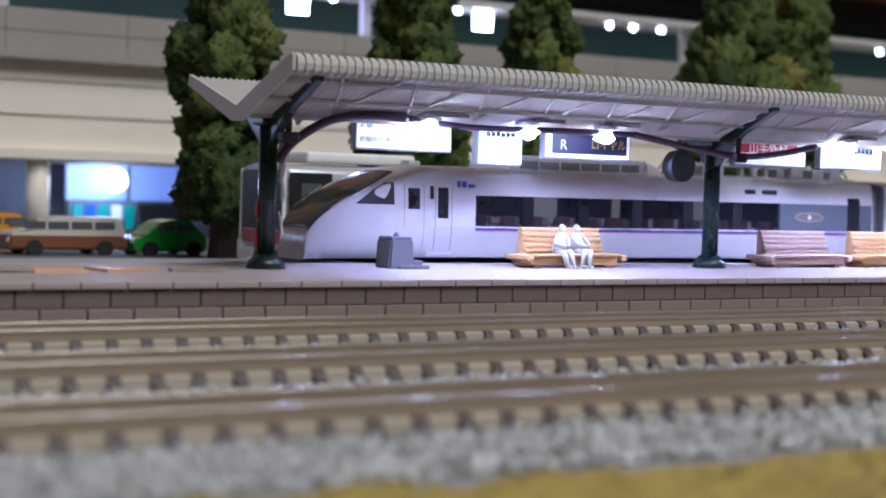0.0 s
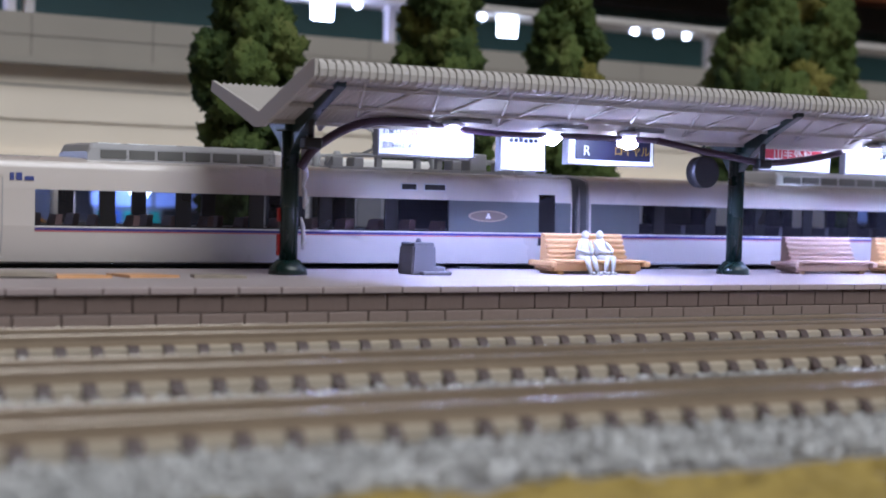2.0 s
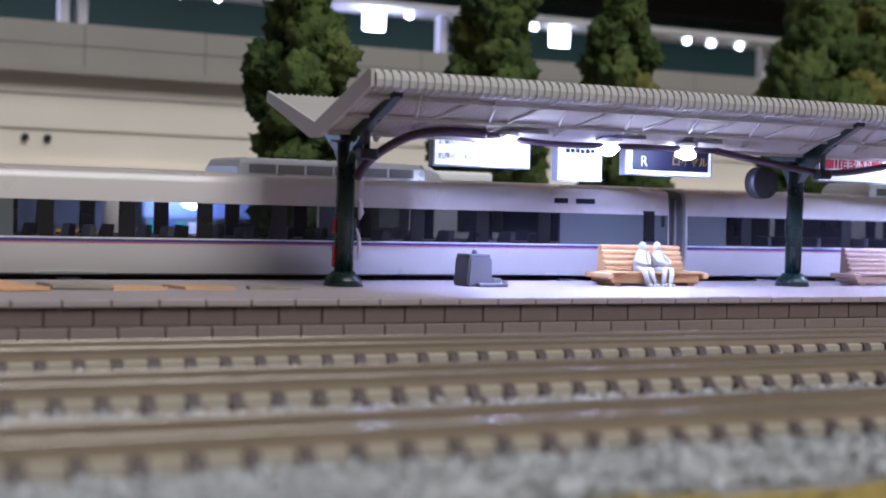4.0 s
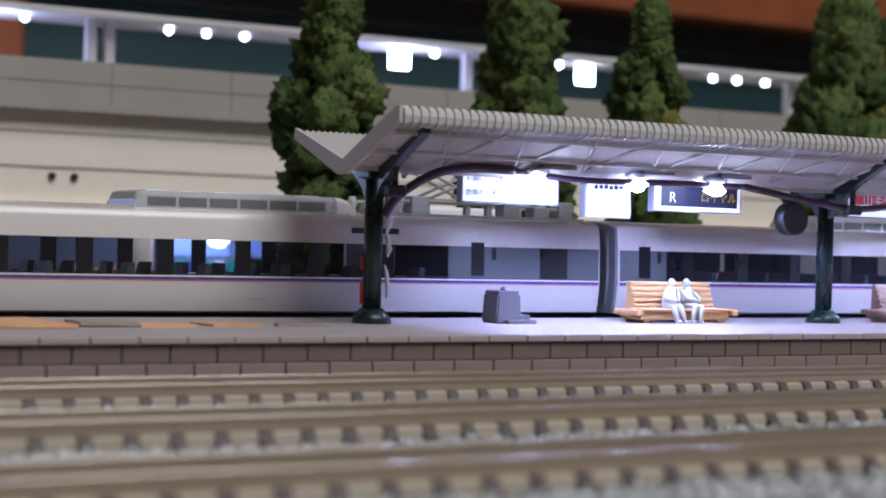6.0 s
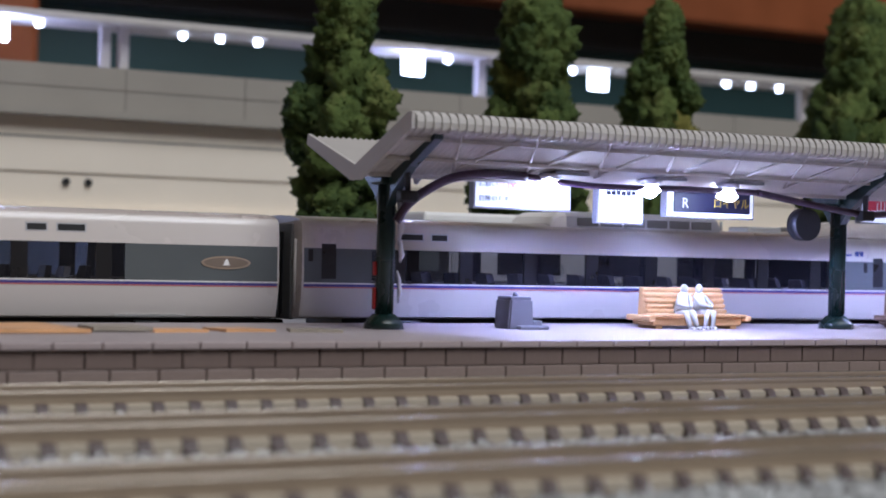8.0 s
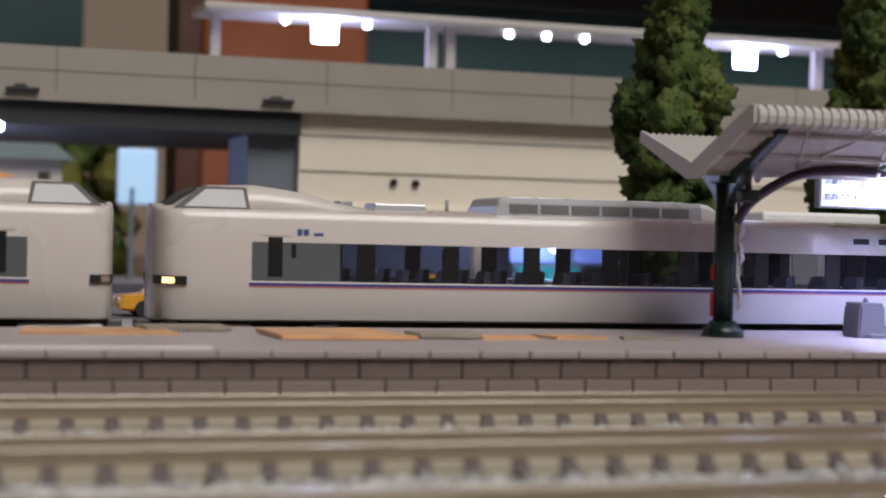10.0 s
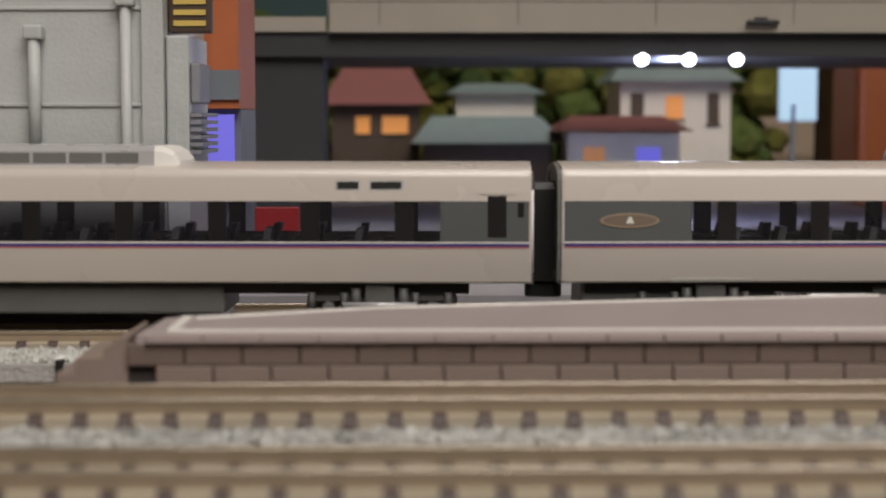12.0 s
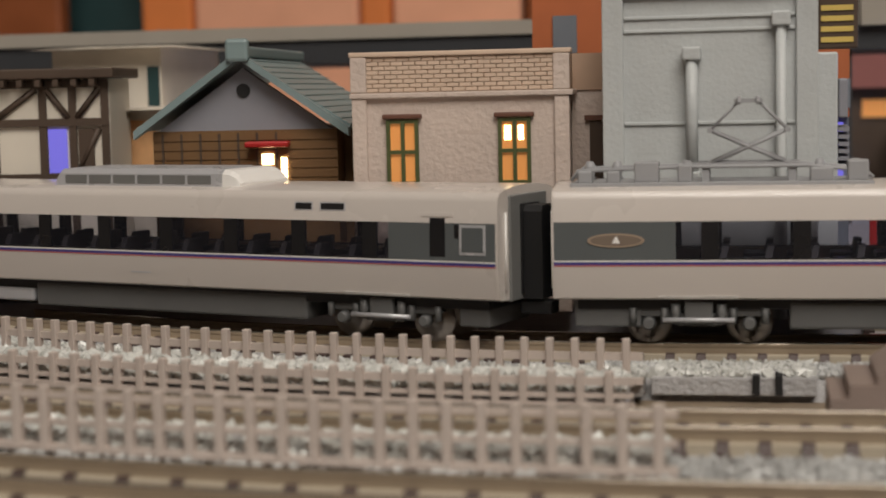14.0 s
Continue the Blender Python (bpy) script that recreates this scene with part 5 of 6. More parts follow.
# ---- station building under the viaduct ----
WY = 26.0
station = thing("station_building", "cream station wall over blue-lit shop windows", "building")
bpart("upper_wall", "cream", station, -1.6, 70, WY, WY + 0.8, 3.55, 5.0)
bpart("lower_wall", "cream", station, -1.6, 70, WY + 0.06, WY + 0.8, 2.62, 3.54)
bpart("fascia", "cream", station, -1.55, 70, WY - 0.25, WY + 0.05, 2.36, 2.62)
bpart("wall_joint", "viaduct", station, -1.6, 70, WY - 0.012, WY - 0.001, 4.42, 4.48)
bpart("soffit", "viaduct", station, -1.5, 70, WY + 0.05, WY + 6, 2.3, 2.36)
bpart("back_wall", "pier", station, -1.5, 70, WY + 4.0, WY + 4.3, 0.2, 2.3)
for k in range(8):
    q = 3.55 + k * 5.6 if k else 3.55
    bm = bmesh.new()
    tube(bm, [(q, WY + 0.3, 0.2), (q, WY + 0.3, 2.36)], 0.32, 12)
    part("pillar", bm, "cream", station)
    bpart("shop_window", "blue_window", station, q + 1.75, q + 5.3, WY + 2.9, WY + 3.0, 1.25, 2.28)
    bpart("window_bar", "pier", station, q + 3.6, q + 3.7, WY + 2.86, WY + 2.899, 1.25, 2.28)
    bpart("dark_opening", "black", station, q + 3.9, q + 5.3, WY + 2.6, WY + 2.7, 0.22, 1.15)
    for j in range(5):
        bpart("poster", ("teal_sign", "blue_plastic", "teal_sign", "line", "teal_sign")[j], station, q + 1.8 + j * 0.4, q + 2.1 + j * 0.4, WY + 2.5, WY + 2.55, 0.45, 1.12)
    bpart("shop_counter", "pier", station, q + 1.7, q + 3.85, WY + 2.6, WY + 2.8, 0.22, 1.2)
    bm = bmesh.new()
    bmesh.ops.create_icosphere(bm, subdivisions=2, radius=0.36)
    bmesh.ops.translate(bm, vec=(q + 3.0, WY + 2.3, 1.85), verts=bm.verts)
    part("shop_lamp", bm, "shop_glow", station, "glaring blue-white shop lamp")
for q in (-0.42, 0.67):
    bm = bmesh.new()
    bmesh.ops.create_icosphere(bm, subdivisions=2, radius=0.24)
    bmesh.ops.translate(bm, vec=(q, WY + 0.6, 2.05), verts=bm.verts)
    part("shop_lamp", bm, "shop_glow", station)
for q in (0.95, 1.55, 14.0):
    bm = bmesh.new()
    tube(bm, [(q, WY - 0.03, 3.3), (q, WY + 0.1, 3.3)], 0.1, 10)
    part("wall_hole", bm, "black", station)
point_lamp("shop_light", 0.5, 0.02, (0.6, 0.66, 1.0), 5.8, WY + 1.2, 1.8)

# ---- viaduct ----
via = thing("railway_viaduct", "gray concrete model viaduct over the station", "viaduct", kind="structure")
bpart("parapet", "viaduct", via, -19.2, 80, WY - 0.25, WY + 0.0, 5.02, 6.35)
bpart("ledge", "viaduct", via, -19.2, 80, WY - 0.45, WY - 0.26, 5.0, 5.2)
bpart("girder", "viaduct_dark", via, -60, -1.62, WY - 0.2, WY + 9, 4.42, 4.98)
bpart("deck", "viaduct", via, -19.28, 80, WY + 0.02, WY + 9, 5.02, 6.2)
bpart("deck", "viaduct", via, -60, -19.3, WY + 0.02, WY + 9, 5.02, 5.34)
bpart("parapet", "viaduct", via, -60, -19.3, WY - 0.3, WY + 0.0, 5.02, 5.38)
bpart("pier", "pier", via, -2.9, -1.62, WY + 0.3, WY + 3, 0.1, 4.42)
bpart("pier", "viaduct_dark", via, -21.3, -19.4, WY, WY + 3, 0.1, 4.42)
for k in range(26):
    bpart("panel_joint", "viaduct_joint", via, -18 + k * 3.4, -17.96 + k * 3.4, WY - 0.262, WY - 0.251, 5.2, 6.35)
bpart("drip_edge", "viaduct_joint", via, -19.2, 80, WY - 0.262, WY - 0.251, 5.75, 5.78)
for q in (-2.3, -8.6, 16):
    bm = bmesh.new()
    box(bm, q - 0.4, q + 0.4, WY - 0.62, WY - 0.46, 5.18, 5.3, bevel=0.03)
    box(bm, q - 0.2, q + 0.1, WY - 0.6, WY - 0.46, 5.3, 5.36)
    part("bracket", bm, "black", via)
for q in (-11.5, -10.33, -9.15):
    bm = bmesh.new()
    bmesh.ops.create_icosphere(bm, subdivisions=2, radius=0.17)
    bmesh.ops.translate(bm, vec=(q, WY - 0.1, 4.36), verts=bm.verts)
    part("soffit_lamp", bm, "glow", via, "bright lamp under the girder")

point_lamp("soffit_light", 0.2, 0.06, (0.62, 0.68, 1.0), -10.3, WY + 2.6, 4.1)

# ---- upper platform canopy on the viaduct ----
up = thing("upper_canopy", "white canopy with bright lamps on the viaduct", "canopy")
bpart("roof", "canopy", up, -3.6, 80, 29.2, 31.4, 7.98, 8.2, bevel=0.05)
for q in (-3.3, 3.0, 3.55, 15.6, 22, 29.2, 42):
    bpart("post", "canopy", up, q, q + 0.28, 29.9, 30.2, 6.2, 7.98)
for q in (-1.19, 1.2, 5.5, 6.68, 7.9, 14.5, 19.3, 25.8, 26.9, 28.2, 34.0, 39.6):
    bm = bmesh.new()
    bmesh.ops.create_icosphere(bm, subdivisions=2, radius=0.12)
    bmesh.ops.translate(bm, vec=(q, 30, 7.9), verts=bm.verts)
    part("lamp", bm, "glow", up, "small bright lamp")
for q in (-0.05, 13.2, 20.3, 33.0):
    bpart("lit_sign", "glow", up, q - 0.37, q + 0.37, 29.9, 30.0, 7.3, 7.96, bevel=0.04)
for q in (7.6, 24.5):
    bpart("bench", "canopy", up, q - 0.9, q + 0.9, 29.6, 30.2, 6.5, 6.72, bevel=0.1)
point_lamp("upper_light", 0.5, 0.03, LED, 13.2, 29.4, 7.2)
point_lamp("upper_light", 0.5, 0.03, LED, -0.1, 29.4, 7.2)

# ---- the furniture behind the layout ----
back = thing("cabinet_frame", "red-brown wooden cabinet frame behind the layout", "cabinet", kind="structure")
bpart("rail", "wood", back, 5.4, 120, 46, 48, 12.7, 24, bevel=0.2)
# black strip paints the shade under the rail; no such part exists
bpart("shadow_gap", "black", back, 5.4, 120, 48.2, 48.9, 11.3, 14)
bpart("post", "wood", back, -1.0, 5.3, 45, 48, -0.5, 26, bevel=0.3)
bpart("post_edge", "dark_wood", back, -1.85, -1.02, 45.2, 48, -0.5, 26)
bpart("panel", "teal", back, 5.32, 120, 49, 50, -0.5, 30)
bpart("panel_left", "teal", back, -120, -2.22, 77, 79, -0.5, 26)
for a, c, m in ((-55.3, -52.3, "orange_cloth"), (-52.2, -42.9, "pink"), (-42.8, -41.1, "orange_cloth"), (-41.0, -34.0, "pink"), (-33.8, -29.0, "wood"), (-80, -60, "wood")):
    bpart("drape", m, back, a, c, 72.5, 74, -0.5, 22, bevel=0.3)


# ---- houses seen under the viaduct ----
def wooded(x0, x1, y, h, n, seed):
    """Clumps of ragged flock in two greens behind the houses."""
    rng = random.Random(seed)
    w = thing("far_shrubs", "blurred green shrubs behind the model houses", "shrubs", kind="stuff")
    shape = ball(2)
    for mat in ("crown", "crown_olive"):
        vs, fs = [], []
        for _ in range(n):
            p = Vector((rng.uniform(x0, x1), y + rng.uniform(-1, 1.5), rng.uniform(0.3, h)))
            r = rng.uniform(0.35, 0.95)
            b = len(vs)
            vs += [tuple((p + d * (r * (1 + 0.45 * noise.noise(d * 1.8 + p) + 0.3 * noise.noise(d * 5 + p)))) * U) for d in shape[0]]
            fs += [tuple(b + i for i in f) for f in shape[1]]
        me = bpy.data.meshes.new("leaves")
        me.from_pydata(vs, [], fs)
        me.materials.append(MAT[mat])
        ob = new("leaves", me)
        ob.parent = w


wooded(-30, -3, 50, 6.5, 260, 3)


def house(label, x0, x1, y, zw, ztop, wall, roof, lamps=(), deep=4.0, sills=()):
    h = thing("model_house", label, "house", x0, y, 0.1)
    w = x1 - x0
    bpart("wall", wall, h, 0, w, 0, deep, 0, zw)
    bm = bmesh.new()
    loft(bm, [[(-0.4, -0.5, zw), (w + 0.4, -0.5, zw), (w + 0.4, deep + 0.4, zw), (-0.4, deep + 0.4, zw)], [(0.3, deep * 0.4, ztop), (w - 0.3, deep * 0.4, ztop), (w - 0.3, deep * 0.6, ztop), (0.3, deep * 0.6, ztop)]], smooth=False)
    part("roof", bm, roof, h)
    for a, b, c, d, m in lamps:
        win = bpart("window", m, h, a, b, -0.06, -0.005, c, d)
        bpart("window_frame", "timber", win, a - 0.08, b + 0.08, -0.05, -0.004, c - 0.08, c - 0.005)
    return h


house("cream two-storey model house with a lit window and teal roof", -10.0, -6.2, 42, 4.1, 4.9, "white_wall", "tile", [(1.55, 2.15, 2.8, 3.6, "warm_glow"), (0.35, 0.8, 2.6, 3.7, "timber"), (3.0, 3.4, 2.6, 3.7, "timber")])
house("small brown model house with a pink roof and orange windows", -19.9, -16.9, 42, 3.3, 4.6, "timber", "pink_roof", [(0.8, 1.3, 2.3, 2.9, "warm_glow"), (1.7, 2.6, 2.3, 2.9, "warm_glow")])
house("pale low model house with a green roof", -15.6, -12.8, 44, 3.7, 4.1, "white_wall", "tile", [])
house("low teal-roofed model shed", -16.8, -12.5, 40, 2.0, 2.9, "timber", "tile", [])
house("small cream model shop with a pale roof", -12.2, -8.6, 38, 2.4, 2.9, "white_wall", "pink_roof", [(0.5, 1.2, 1.2, 1.9, "warm_glow"), (2.2, 3.0, 1.2, 1.9, "violet_window")])
lamp = thing("street_sign", "glaring blue-white lit shop sign", "sign", -4.1, 44, 0.1)
bpart("lit_panel", "sky_glow", lamp, 0, 1.4, 0, 0.2, 2.7, 4.7, bevel=0.1)
bpart("post", "pier", lamp, 0.45, 0.6, 0, 0.2, 0, 3.3)

# ---- gray moulded building ----
gb = thing("gray_building", "gray moulded concrete model building with drainpipes", "building", -23.98, 9.02, 0.1, -2)
bpart("wall", "gray_wall", gb, 0, 3.1, 0, 5.5, 0, 4.9)
for a in (0.0, 2.9):
    bpart("corner_pilaster", "gray_wall", gb, a - 0.06, a + 0.26, -0.1, -0.003, 0, 4.95, bevel=0.02)
for zz in (1.6, 2.95, 4.35, 4.55):
    bpart("wall_joint", "gray_wall", gb, 0.27, 2.83, -0.035, -0.003, zz, zz + 0.05, bevel=0.01)
bpart("parapet", "gray_wall", gb, -0.05, 3.2, -0.12, 5.6, 4.91, 5.0, bevel=0.02)
bm = bmesh.new()
tube(bm, [(1.3, -0.16, 2.15), (1.3, -0.16, 4.0)], 0.09, 10)
box(bm, 1.16, 1.44, -0.28, -0.01, 3.92, 4.12, bevel=0.03)
box(bm, 1.17, 1.43, -0.26, -0.01, 2.1, 2.25, bevel=0.03)
part("drainpipe", bm, "gray_wall", gb)
bm = bmesh.new()
tube(bm, [(2.62, -0.1, 0), (2.62, -0.1, 4.5)], 0.08, 10)
box(bm, 2.48, 2.76, -0.22, -0.01, 4.4, 4.62, bevel=0.03)
part("drainpipe", bm, "gray_wall", gb)
bpart("side_annex", "gray_wall", gb, 3.11, 3.45, 0.4, 2.2, 0, 4.0, bevel=0.03)
bpart("side_vent", "plaster", gb, 3.46, 3.6, 0.5, 1.5, 3.0, 3.6, bevel=0.03)
for k in range(6):
    bpart("shutter_slat", "plaster", gb, 3.46, 3.62, 0.45, 2.1, 2.25 + k * 0.11, 2.31 + k * 0.11)
sg = bpart("side_sign", "timber", gb, 3.12, 3.75, 0.6, 0.9, 4.05, 4.85, bevel=0.03, label="dark hanging sign with coloured print")
bm = bmesh.new()
for k in range(4):
    box(bm, 3.2, 3.68, 0.58, 0.597, 4.15 + k * 0.16, 4.23 + k * 0.16)
part("print", bm, "yellow_plastic", sg)

# ---- beige stucco building with a tiled parapet ----
sb = thing("stucco_building", "beige stucco model building with a brick parapet and lit green windows", "building", -28.06, 9.5, 0.1, 2)
bpart("wall", "stucco", sb, 0, 3.4, 0, 4.2, 0, 3.5)
bpart("side_wall", "stucco", sb, 3.41, 4.3, 0.8, 4.2, 0, 3.5)
bpart("parapet", "brick_mortar", sb, -0.02, 3.42, -0.02, 4.2, 3.51, 4.1)
bpart("parapet_side", "brick_mortar", sb, 3.43, 4.32, 0.77, 4.2, 3.51, 4.1)
bpart("ledge", "stucco", sb, -0.08, 3.5, -0.1, 4.25, 3.44, 3.53, bevel=0.02)
bm = bmesh.new()
box(bm, 0, 0.185, -0.055, -0.021, 0, 0.06, bevel=0.008)
PARAPET_BRICK = mesh_of("brick", bm, "brick_pale")
for r in range(8):
    for k in range(17):
        a = 0.0 + k * 0.2 + (0.1 if r % 2 else 0)
        if a + 0.19 < 3.42:
            ob = new("brick", PARAPET_BRICK)
            ob.parent = sb
            ob.matrix_basis = pose(a * U, 0, (3.54 + r * 0.07) * U)
for a in (-0.05, 3.2):
    bpart("corner_pilaster", "stucco", sb, a, a + 0.24, -0.07, -0.004, 0, 3.44, bevel=0.02)
    bpart("parapet_pier", "stucco", sb, a - 0.01, a + 0.25, -0.09, -0.057, 3.535, 4.1, bevel=0.015)
bpart("coping", "brick_pale", sb, -0.08, 3.48, -0.1, 0.2, 4.1, 4.18, bevel=0.02)
for a in (0.5, 2.3):
    win = bpart("window", "warm_glow", sb, a + 0.06, a + 0.46, -0.012, -0.003, 2.1, 3.08)
    bm = bmesh.new()
    for q in (a, a + 0.235, a + 0.46):
        box(bm, q, q + 0.06, -0.06, -0.013, 2.05, 3.1)
    for zz in (2.05, 2.55, 3.04):
        box(bm, a + 0.061, a + 0.234, -0.055, -0.013, zz, zz + 0.06)
        box(bm, a + 0.296, a + 0.459, -0.055, -0.013, zz, zz + 0.06)
    part("window_frame", bm, "green_paint", win)
    bpart("lintel", "brown_paint", win, a - 0.06, a + 0.58, -0.1, -0.003, 3.11, 3.19, bevel=0.02)
    bpart("bulb", "hot_glow" if a > 1 else "warm_glow", win, a + 0.1, a + 0.2, -0.02, -0.013, 2.75, 2.98)
bpart("bulb", "hot_glow", sb, 2.62, 2.7, -0.02, -0.013, 2.75, 2.98)
bpart("side_window", "timber", sb, 3.7, 3.95, 0.76, 0.799, 2.1, 3.0)
bpart("side_lintel", "brown_paint", sb, 3.62, 4.03, 0.72, 0.799, 3.02, 3.1)

# ---- timber house with a tiled gable roof ----
jh = thing("tiled_house", "brown plank model house with a teal tiled gable roof", "house", -32.05, 10.6, 0.1, 4)
W2, ZE, ZR = 3.5, 2.95, 4.15
bpart("wall", "plank", jh, 0.15, W2 - 0.15, 0, 4.5, 0, ZE)
for k in range(9):
    bpart("plank", "plank", jh, 0.15, W2 - 0.15, -0.03, -0.003, 1.5 + k * 0.16, 1.64 + k * 0.16)
for k in range(7):
    bpart("batten", "timber", jh, 0.3 + k * 0.33, 0.34 + k * 0.33, -0.05, -0.031, 1.5, 2.9)
bm = bmesh.new()
prism(bm, [(0.25, ZE), (W2 - 0.25, ZE), (W2 / 2, ZR - 0.15)], "y", 0.0, 0.2)
part("gable", bm, "plaster", jh, "gray plaster gable")
bm = bmesh.new()
tube(bm, [(W2 / 2, -0.03, 3.62), (W2 / 2, 0.1, 3.62)], 0.12, 12)
part("gable_vent", bm, "black", jh)
for s in (-1, 1):
    bm = bmesh.new()
    e = W2 / 2 + s * (W2 / 2 + 0.1)
    prism(bm, [(e, ZE - 0.12), (e, ZE + 0.02), (W2 / 2, ZR + 0.14), (W2 / 2, ZR)], "y", -0.35, -0.15)
    part("verge", bm, "tile", jh)
    for r in range(12):
        u0, u1 = r / 12, (r + 1) / 12
        bm = bmesh.new()
        xa, xb = e + (W2 / 2 - e) * u0, e + (W2 / 2 - e) * u1
        za, zb = ZE + (ZR - ZE) * u0, ZE + (ZR - ZE) * u1
        prism(bm, [(xa, za), (xa, za + 0.08), (xb, zb + 0.06), (xb, zb)], "y", -0.14, 4.7)
        part("tile_course", bm, "tile", jh)
bm = bmesh.new()
box(bm, W2 / 2 - 0.12, W2 / 2 + 0.12, -0.35, 4.8, ZR + 0.03, ZR + 0.22, bevel=0.04)
box(bm, W2 / 2 - 0.2, W2 / 2 + 0.2, -0.45, -0.25, ZR - 0.05, ZR + 0.34, bevel=0.06)
part("ridge", bm, "tile", jh)
bpart("awning", "red_paint", jh, 1.8, 2.55, -0.3, -0.035, 2.66, 2.76, bevel=0.03)
for a, zz in ((2.05, 2.36), (2.05, 2.12), (2.38, 2.3), (2.38, 2.1)):
    bpart("lit_pane", "hot_glow", jh, a, a + (0.2 if a < 2.2 else 0.1), -0.06, -0.052, zz, zz + 0.18)
bpart("side_house", "plank", jh, W2 - 0.14, W2 + 0.5, 0.6, 4.2, 0, 2.9)

# ---- half-timbered house ----
ht = thing("half_timbered_house", "white half-timbered model house with a violet-lit window", "house", -36.6, 11.8, 0.1, 8)
bpart("wall", "white_wall", ht, 0, 3.3, 0, 1.6, 0, 3.9)
for a in (0.0, 0.55, 1.1, 2.0, 2.55, 3.15):
    bpart("post", "timber", ht, a, a + 0.14, -0.06, -0.003, 0, 3.85)
for zz in (2.05, 3.05, 3.75):
    bpart("beam", "timber", ht, 0, 3.3, -0.075, -0.061, zz, zz + 0.14)
for a, b, z0, z1 in ((2.7, 3.12, 3.2, 3.72), (2.15, 2.55, 3.72, 3.2), (0.1, 0.5, 2.2, 3.0), (0.65, 1.08, 3.0, 2.2), (2.7, 3.1, 2.2, 3.0), (1.2, 1.95, 3.2, 3.72)):
    bm = bmesh.new()
    tube(bm, [(a, -0.05, z0), (b, -0.05, z1)], 0.06, 4)
    part("brace", bm, "timber", ht)
bpart("window", "violet_window", ht, 2.16, 2.5, -0.05, -0.004, 2.2, 3.0)
bpart("shutter", "timber", ht, 2.72, 3.0, -0.07, -0.004, 2.2, 3.0)
bpart("eave", "timber", ht, -0.1, 3.45, -0.3, 1.8, 3.91, 4.1, bevel=0.03)
for k in range(10):
    bpart("rafter_end", "timber", ht, 0.05 + k * 0.33, 0.15 + k * 0.33, -0.36, -0.08, 3.78, 3.9)

house("white two-storey model house behind the others", -36.9, -34.4, 18, 4.6, 4.7, "white_wall", "white_wall", [(2.2, 2.45, 3.3, 4.2, "teal")])
ow = house("orange-brown model building with a small dark window", -25.9, -22.5, 15, 6.5, 6.6, "orange_wall", "orange_wall", [(0.4, 0.85, 4.2, 4.9, "pier")])
house("pale model shop with an orange poster", -34.5, -31.7, 14, 3.3, 3.35, "white_wall", "white_wall", [(0.4, 1.4, 2.2, 3.1, "orange")])
os = thing("orange_shop", "orange-walled model shop over a violet-lit front", "building", -22.45, 13.0, 0.1)
bpart("upper_wall", "orange_wall", os, 0, 2.3, 0, 3, 2.95, 5.2)
bpart("lit_front", "violet_window", os, 0.1, 2.2, 0.05, 0.2, 1.4, 2.85)
bpart("sign_band", "pier", os, 0.1, 2.31, -0.06, -0.004, 3.1, 3.6)
bpart("lower_wall", "pier", os, 0, 2.3, 0.25, 3, 0, 2.94)
vm = thing("red_signboard", "small red signboard standing beside the track", "sign", -19.95, 12.4, 0.1)
bpart("panel", "red_paint", vm, 0.1, 0.85, 0, 0.1, 0.7, 1.3, bevel=0.02)
bpart("post", "pier", vm, 0.42, 0.52, 0.02, 0.08, 0, 0.7)
ct = thing("yellow_crate", "yellow plastic crate standing behind the track", "crate", -35.2, 11.3, 0.1)
bpart("body", "yellow_plastic", ct, 0, 0.6, 0, 0.5, 0, 0.28, bevel=0.03)
bpart("lid", "yellow_plastic", ct, -0.03, 0.63, -0.03, 0.53, 0.28, 0.33, bevel=0.02)
ct = thing("blue_crate", "blue plastic crate standing behind the track", "crate", -34.5, 11.3, 0.1)
bpart("body", "blue_plastic", ct, 0, 0.5, 0, 0.5, 0, 0.3, bevel=0.03)
bpart("lid", "blue_plastic", ct, -0.03, 0.53, -0.03, 0.53, 0.3, 0.35, bevel=0.02)

# ---- curved guard fences beside the bent track ----
def fence(label, y, z, x0, x1, h, rails):
    f = thing("track_fence", label, "fence", kind="structure")
    for k, (level, tall) in enumerate(rails):
        bm = bmesh.new()
        w = 0.075 if k == 0 else 0.045
        bent_strip(bm, [(-w, z + level * h), (w, z + level * h), (w, z + level * h + tall), (-w, z + level * h + tall)], x0, x1 + 0.12, y)
        part("rail", bm, "concrete", f)
    bm = bmesh.new()
    box(bm, -0.052, 0.052, -0.085, 0.03, 0, h, bevel=0.018)
    me = mesh_of("post", bm, "concrete")
    x = x0
    while x < x1:
        px, py, hd = along(x, y)
        ob = new("post", me)
        ob.parent = f
        ob.matrix_basis = pose(px * U, py * U, z * U, 0, 0, hd)
        x += 0.345 * RADIUS / (Y_CENTRE - y)
    return f


fence("beige plastic guard fence along the curved track", 2.9, -0.22, -42, -23.2, 0.52, ((0, 0.13), (0.36, 0.05), (0.66, 0.09)))
fence("taller beige plastic guard fence behind the curved track", 5.4, -0.31, -42, -23.3, 0.62, ((0, 0.08), (0.52, 0.1)))
fence("beige plastic guard fence between the front tracks", -0.9, -0.06, -42, -22.6, 0.7, ((0, 0.07), (0.4, 0.05), (0.8, 0.06)))

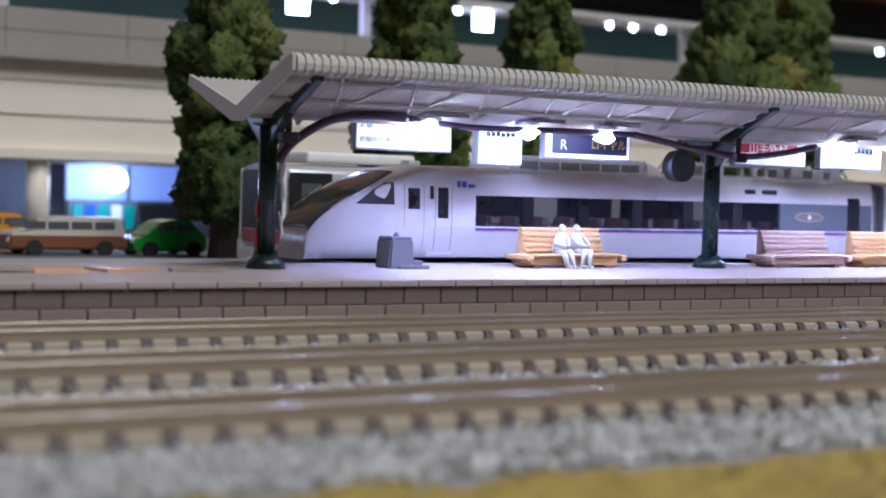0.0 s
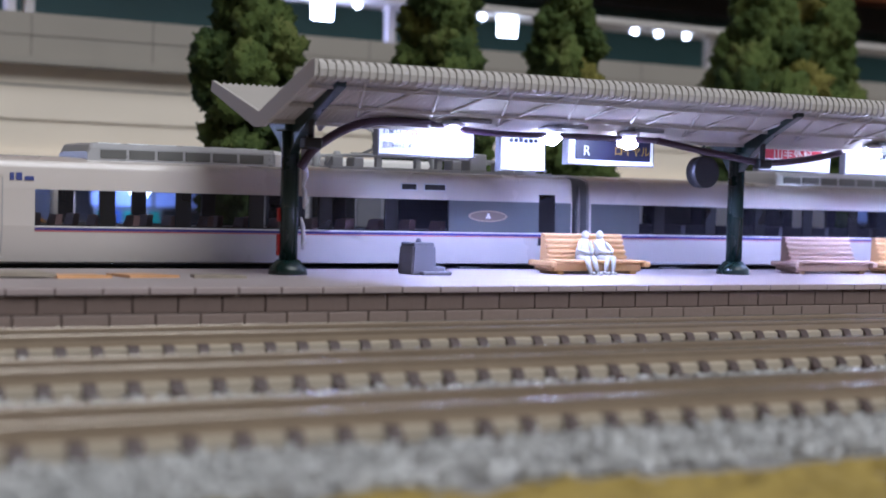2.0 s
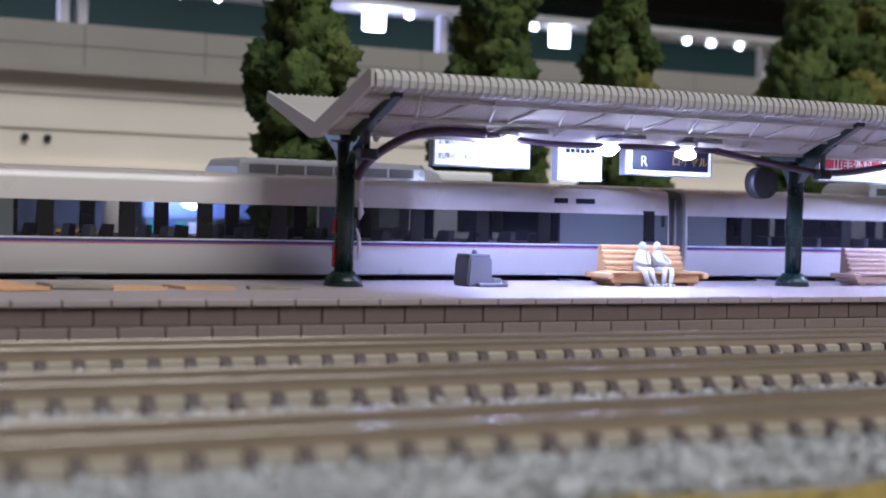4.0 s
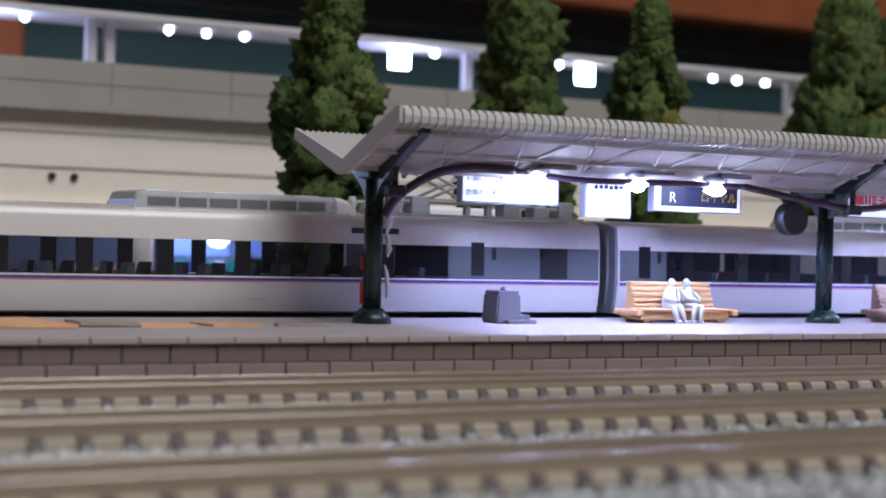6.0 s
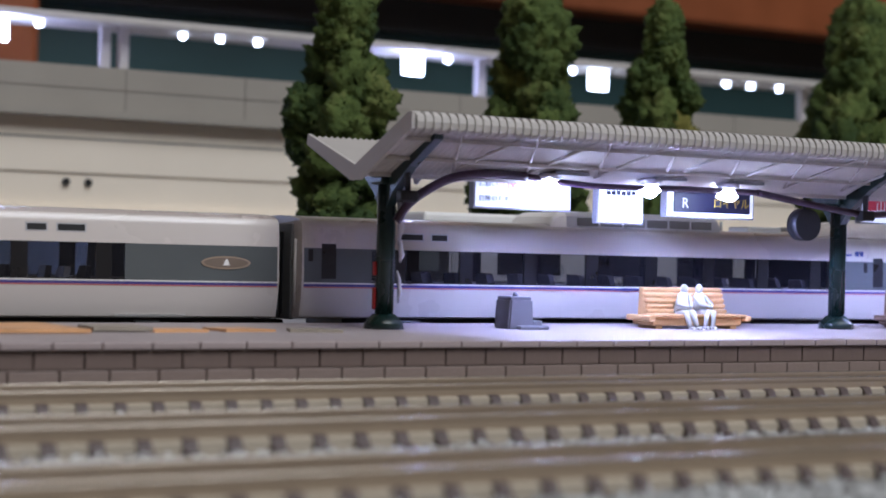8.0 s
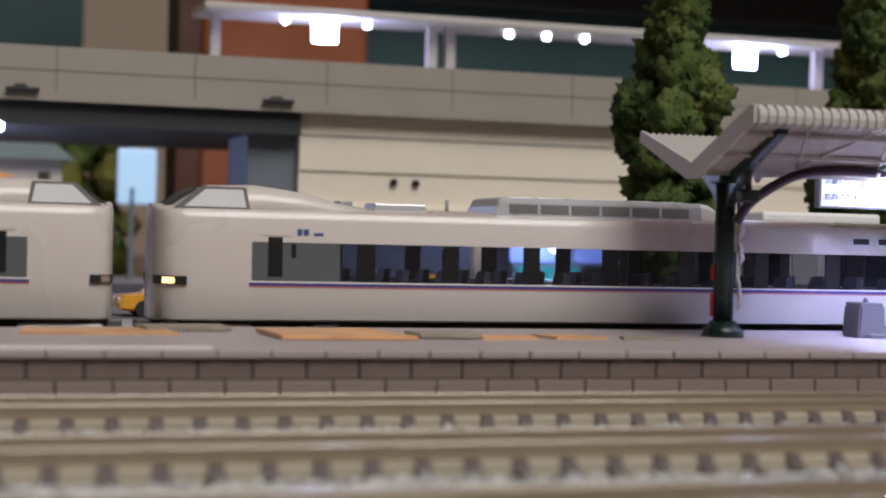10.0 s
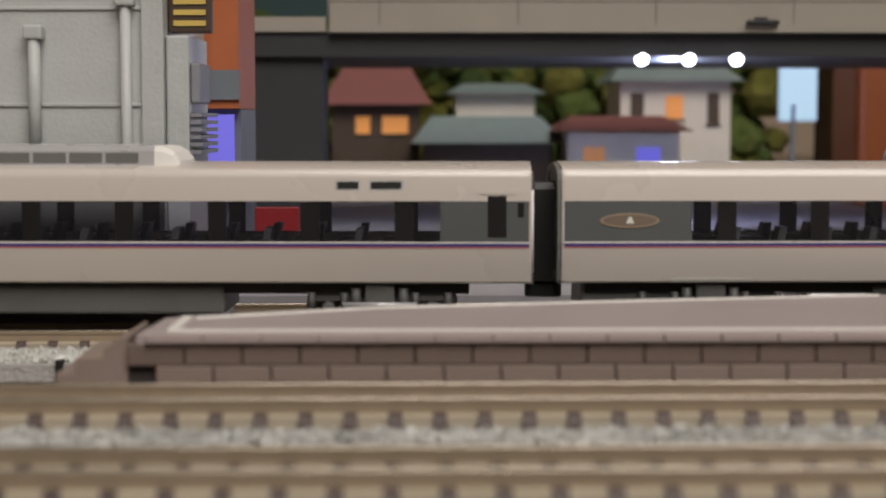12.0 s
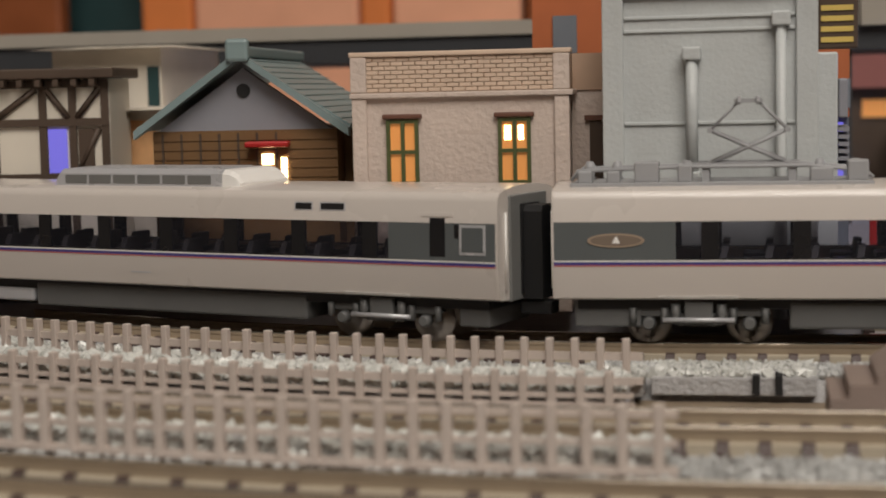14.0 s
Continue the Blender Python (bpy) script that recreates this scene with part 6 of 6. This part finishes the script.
bank = thing("ballast_bank", "pale glue-glazed ballast beside the guard fences", "ballast", kind="structure")
bm = bmesh.new()
for y0, y1, x1, z0, z1 in ((-0.82, -0.1, -22.6, 0.0, 0.12), (2.98, 3.9, -23.2, -0.08, 0.0), (5.5, 6.3, -23.2, -0.26, -0.22)):
    bent_strip(bm, [(0, -0.5), (y1 - y0, -0.5), (y1 - y0, z1), (0, z0)], -42, x1, y0)
box(bm, -23.15, -20.95, 5.75, 6.2, -0.52, -0.27, bevel=0.02)
part("ballast_bed", bm, "ballast", bank)
stones("ballast_grains", bank, [(-42, -22.6, -0.8, -0.45), (-42, -23.2, 3.0, 3.5)], 4500, 0.11, 0.03, "glued_stone")
stones("ballast_grains", bank, [(-42, -22.6, -0.45, -0.12), (-42, -23.2, 3.5, 3.9)], 4000, 0.11, 0.09, "glued_stone")
stones("ballast_grains", bank, [(-42, -23.2, 5.5, 6.3), (-23.1, -21.0, 5.82, 6.75)], 4500, 0.09, -0.25, "glued_stone")
for x in (-21.75, -21.45):
    bpart("sleeper_end", "black", bank, x - 0.05, x + 0.05, 5.68, 6.0, -0.5, -0.22, bevel=0.01)

# ---- paper scraps on the platform ----
rng = random.Random(9)
for x0, y0, w0, d0, m in ((-10.0, 4.3, 2.0, 1.2, "orange"), (-8.4, 4.9, 1.2, 0.9, "paper"), (-6.9, 3.4, 1.7, 1.6, "orange"), (-5.1, 3.7, 0.8, 0.7, "paper"), (-4.4, 3.6, 0.9, 0.6, "orange"), (-3.3, 3.7, 0.8, 0.7, "orange"), (-2.4, 3.6, 0.8, 0.5, "paper")):
    bm = bmesh.new()
    pts = [(x0 + rng.uniform(0, 0.2), y0), (x0 + w0, y0 + rng.uniform(-0.15, 0.15)), (x0 + w0 - rng.uniform(0, 0.3), y0 + d0), (x0 + rng.uniform(-0.3, 0.3), y0 + d0 * 0.9)]
    prism(bm, pts, "z", 0, 0.05)
    ob = part("paper_scrap", bm, m)
    ob.matrix_basis = pose(0, 0, (PT + 0.003) * U, rng.uniform(-0.3, 0.3))
    tagged(ob, "orange printed paper scrap glued on the platform" if m == "orange" else "brown printed paper scrap glued on the platform", "paper")

# ---- platform blocks and coping ----
def blocks(name, mat, z0, z1, y0, y1, off, length, x0, x1, bevel):
    bm = bmesh.new()
    box(bm, -length / 2 + 0.009, length / 2 - 0.009, 0, y1 - y0, z0, z1, bevel=bevel)
    me = mesh_of(name, bm, mat)
    x = x0 + length / 2 + off
    while x < x1:
        ob = new(name, me)
        ob.parent = platform
        ob.matrix_basis = pose(x * U, y0 * U, 0)
        x += length


# upper row: shade under the coping is put into its colour
blocks("block", "brick_shaded", 0.30, 0.53, PF + 0.025, PF + 0.13, 0.0, 0.6, -20.2, 44, 0.01)
blocks("lower_block", "brick_light", 0.06, 0.29, PF + 0.0, PF + 0.13, 0.3, 0.6, -20.2, 44, 0.01)
blocks("coping_stone", "coping", 0.535, PT + 0.004, PF - 0.03, PF + 0.1, 0.1, 0.6, -20.1, 44, 0.012)

# ---- the room ----
bpart("wall_front", "room", None, -300, 300, -250, -245, -90, 190)
tagged(bpy.data.objects["wall_front"], "plain beige room wall", "wall", kind="structure")
tagged(bpart("wall_back", "room", None, -300, 300, 150, 155, -90, 190), "plain beige room wall", "wall", kind="structure")
tagged(bpart("wall_left", "room", None, -305, -300, -250, 155, -90, 190), "plain beige room wall", "wall", kind="structure")
tagged(bpart("wall_right", "room", None, 300, 305, -250, 155, -90, 190), "plain beige room wall", "wall", kind="structure")
tagged(bpart("ceiling", "room", None, -300, 300, -250, 155, 200, 205), "plain beige ceiling", "ceiling", kind="structure")


def car_pose(nose, start, length, back):
    f, r = nose + start + 2.0, nose + start + length - 2.0
    ax, ay, _ = along(f, Y_TRAIN)
    bx, by, _ = along(r, Y_TRAIN)
    d = Vector((bx - ax, by - ay, 0)).normalized()
    hd = math.degrees(math.atan2(d.y, d.x))
    p = Vector((ax, ay, 0)) - d * 2.0
    if back:
        p, hd = p + d * length, hd + 180
    return pose(p.x * U, p.y * U, 0.015 * U, 0, 0, hd)


def motions():
    for ob, start, length, back in cars:
        walk(ob, [(t, car_pose(n, start, length, back)) for t, n in NOSE])


motions()
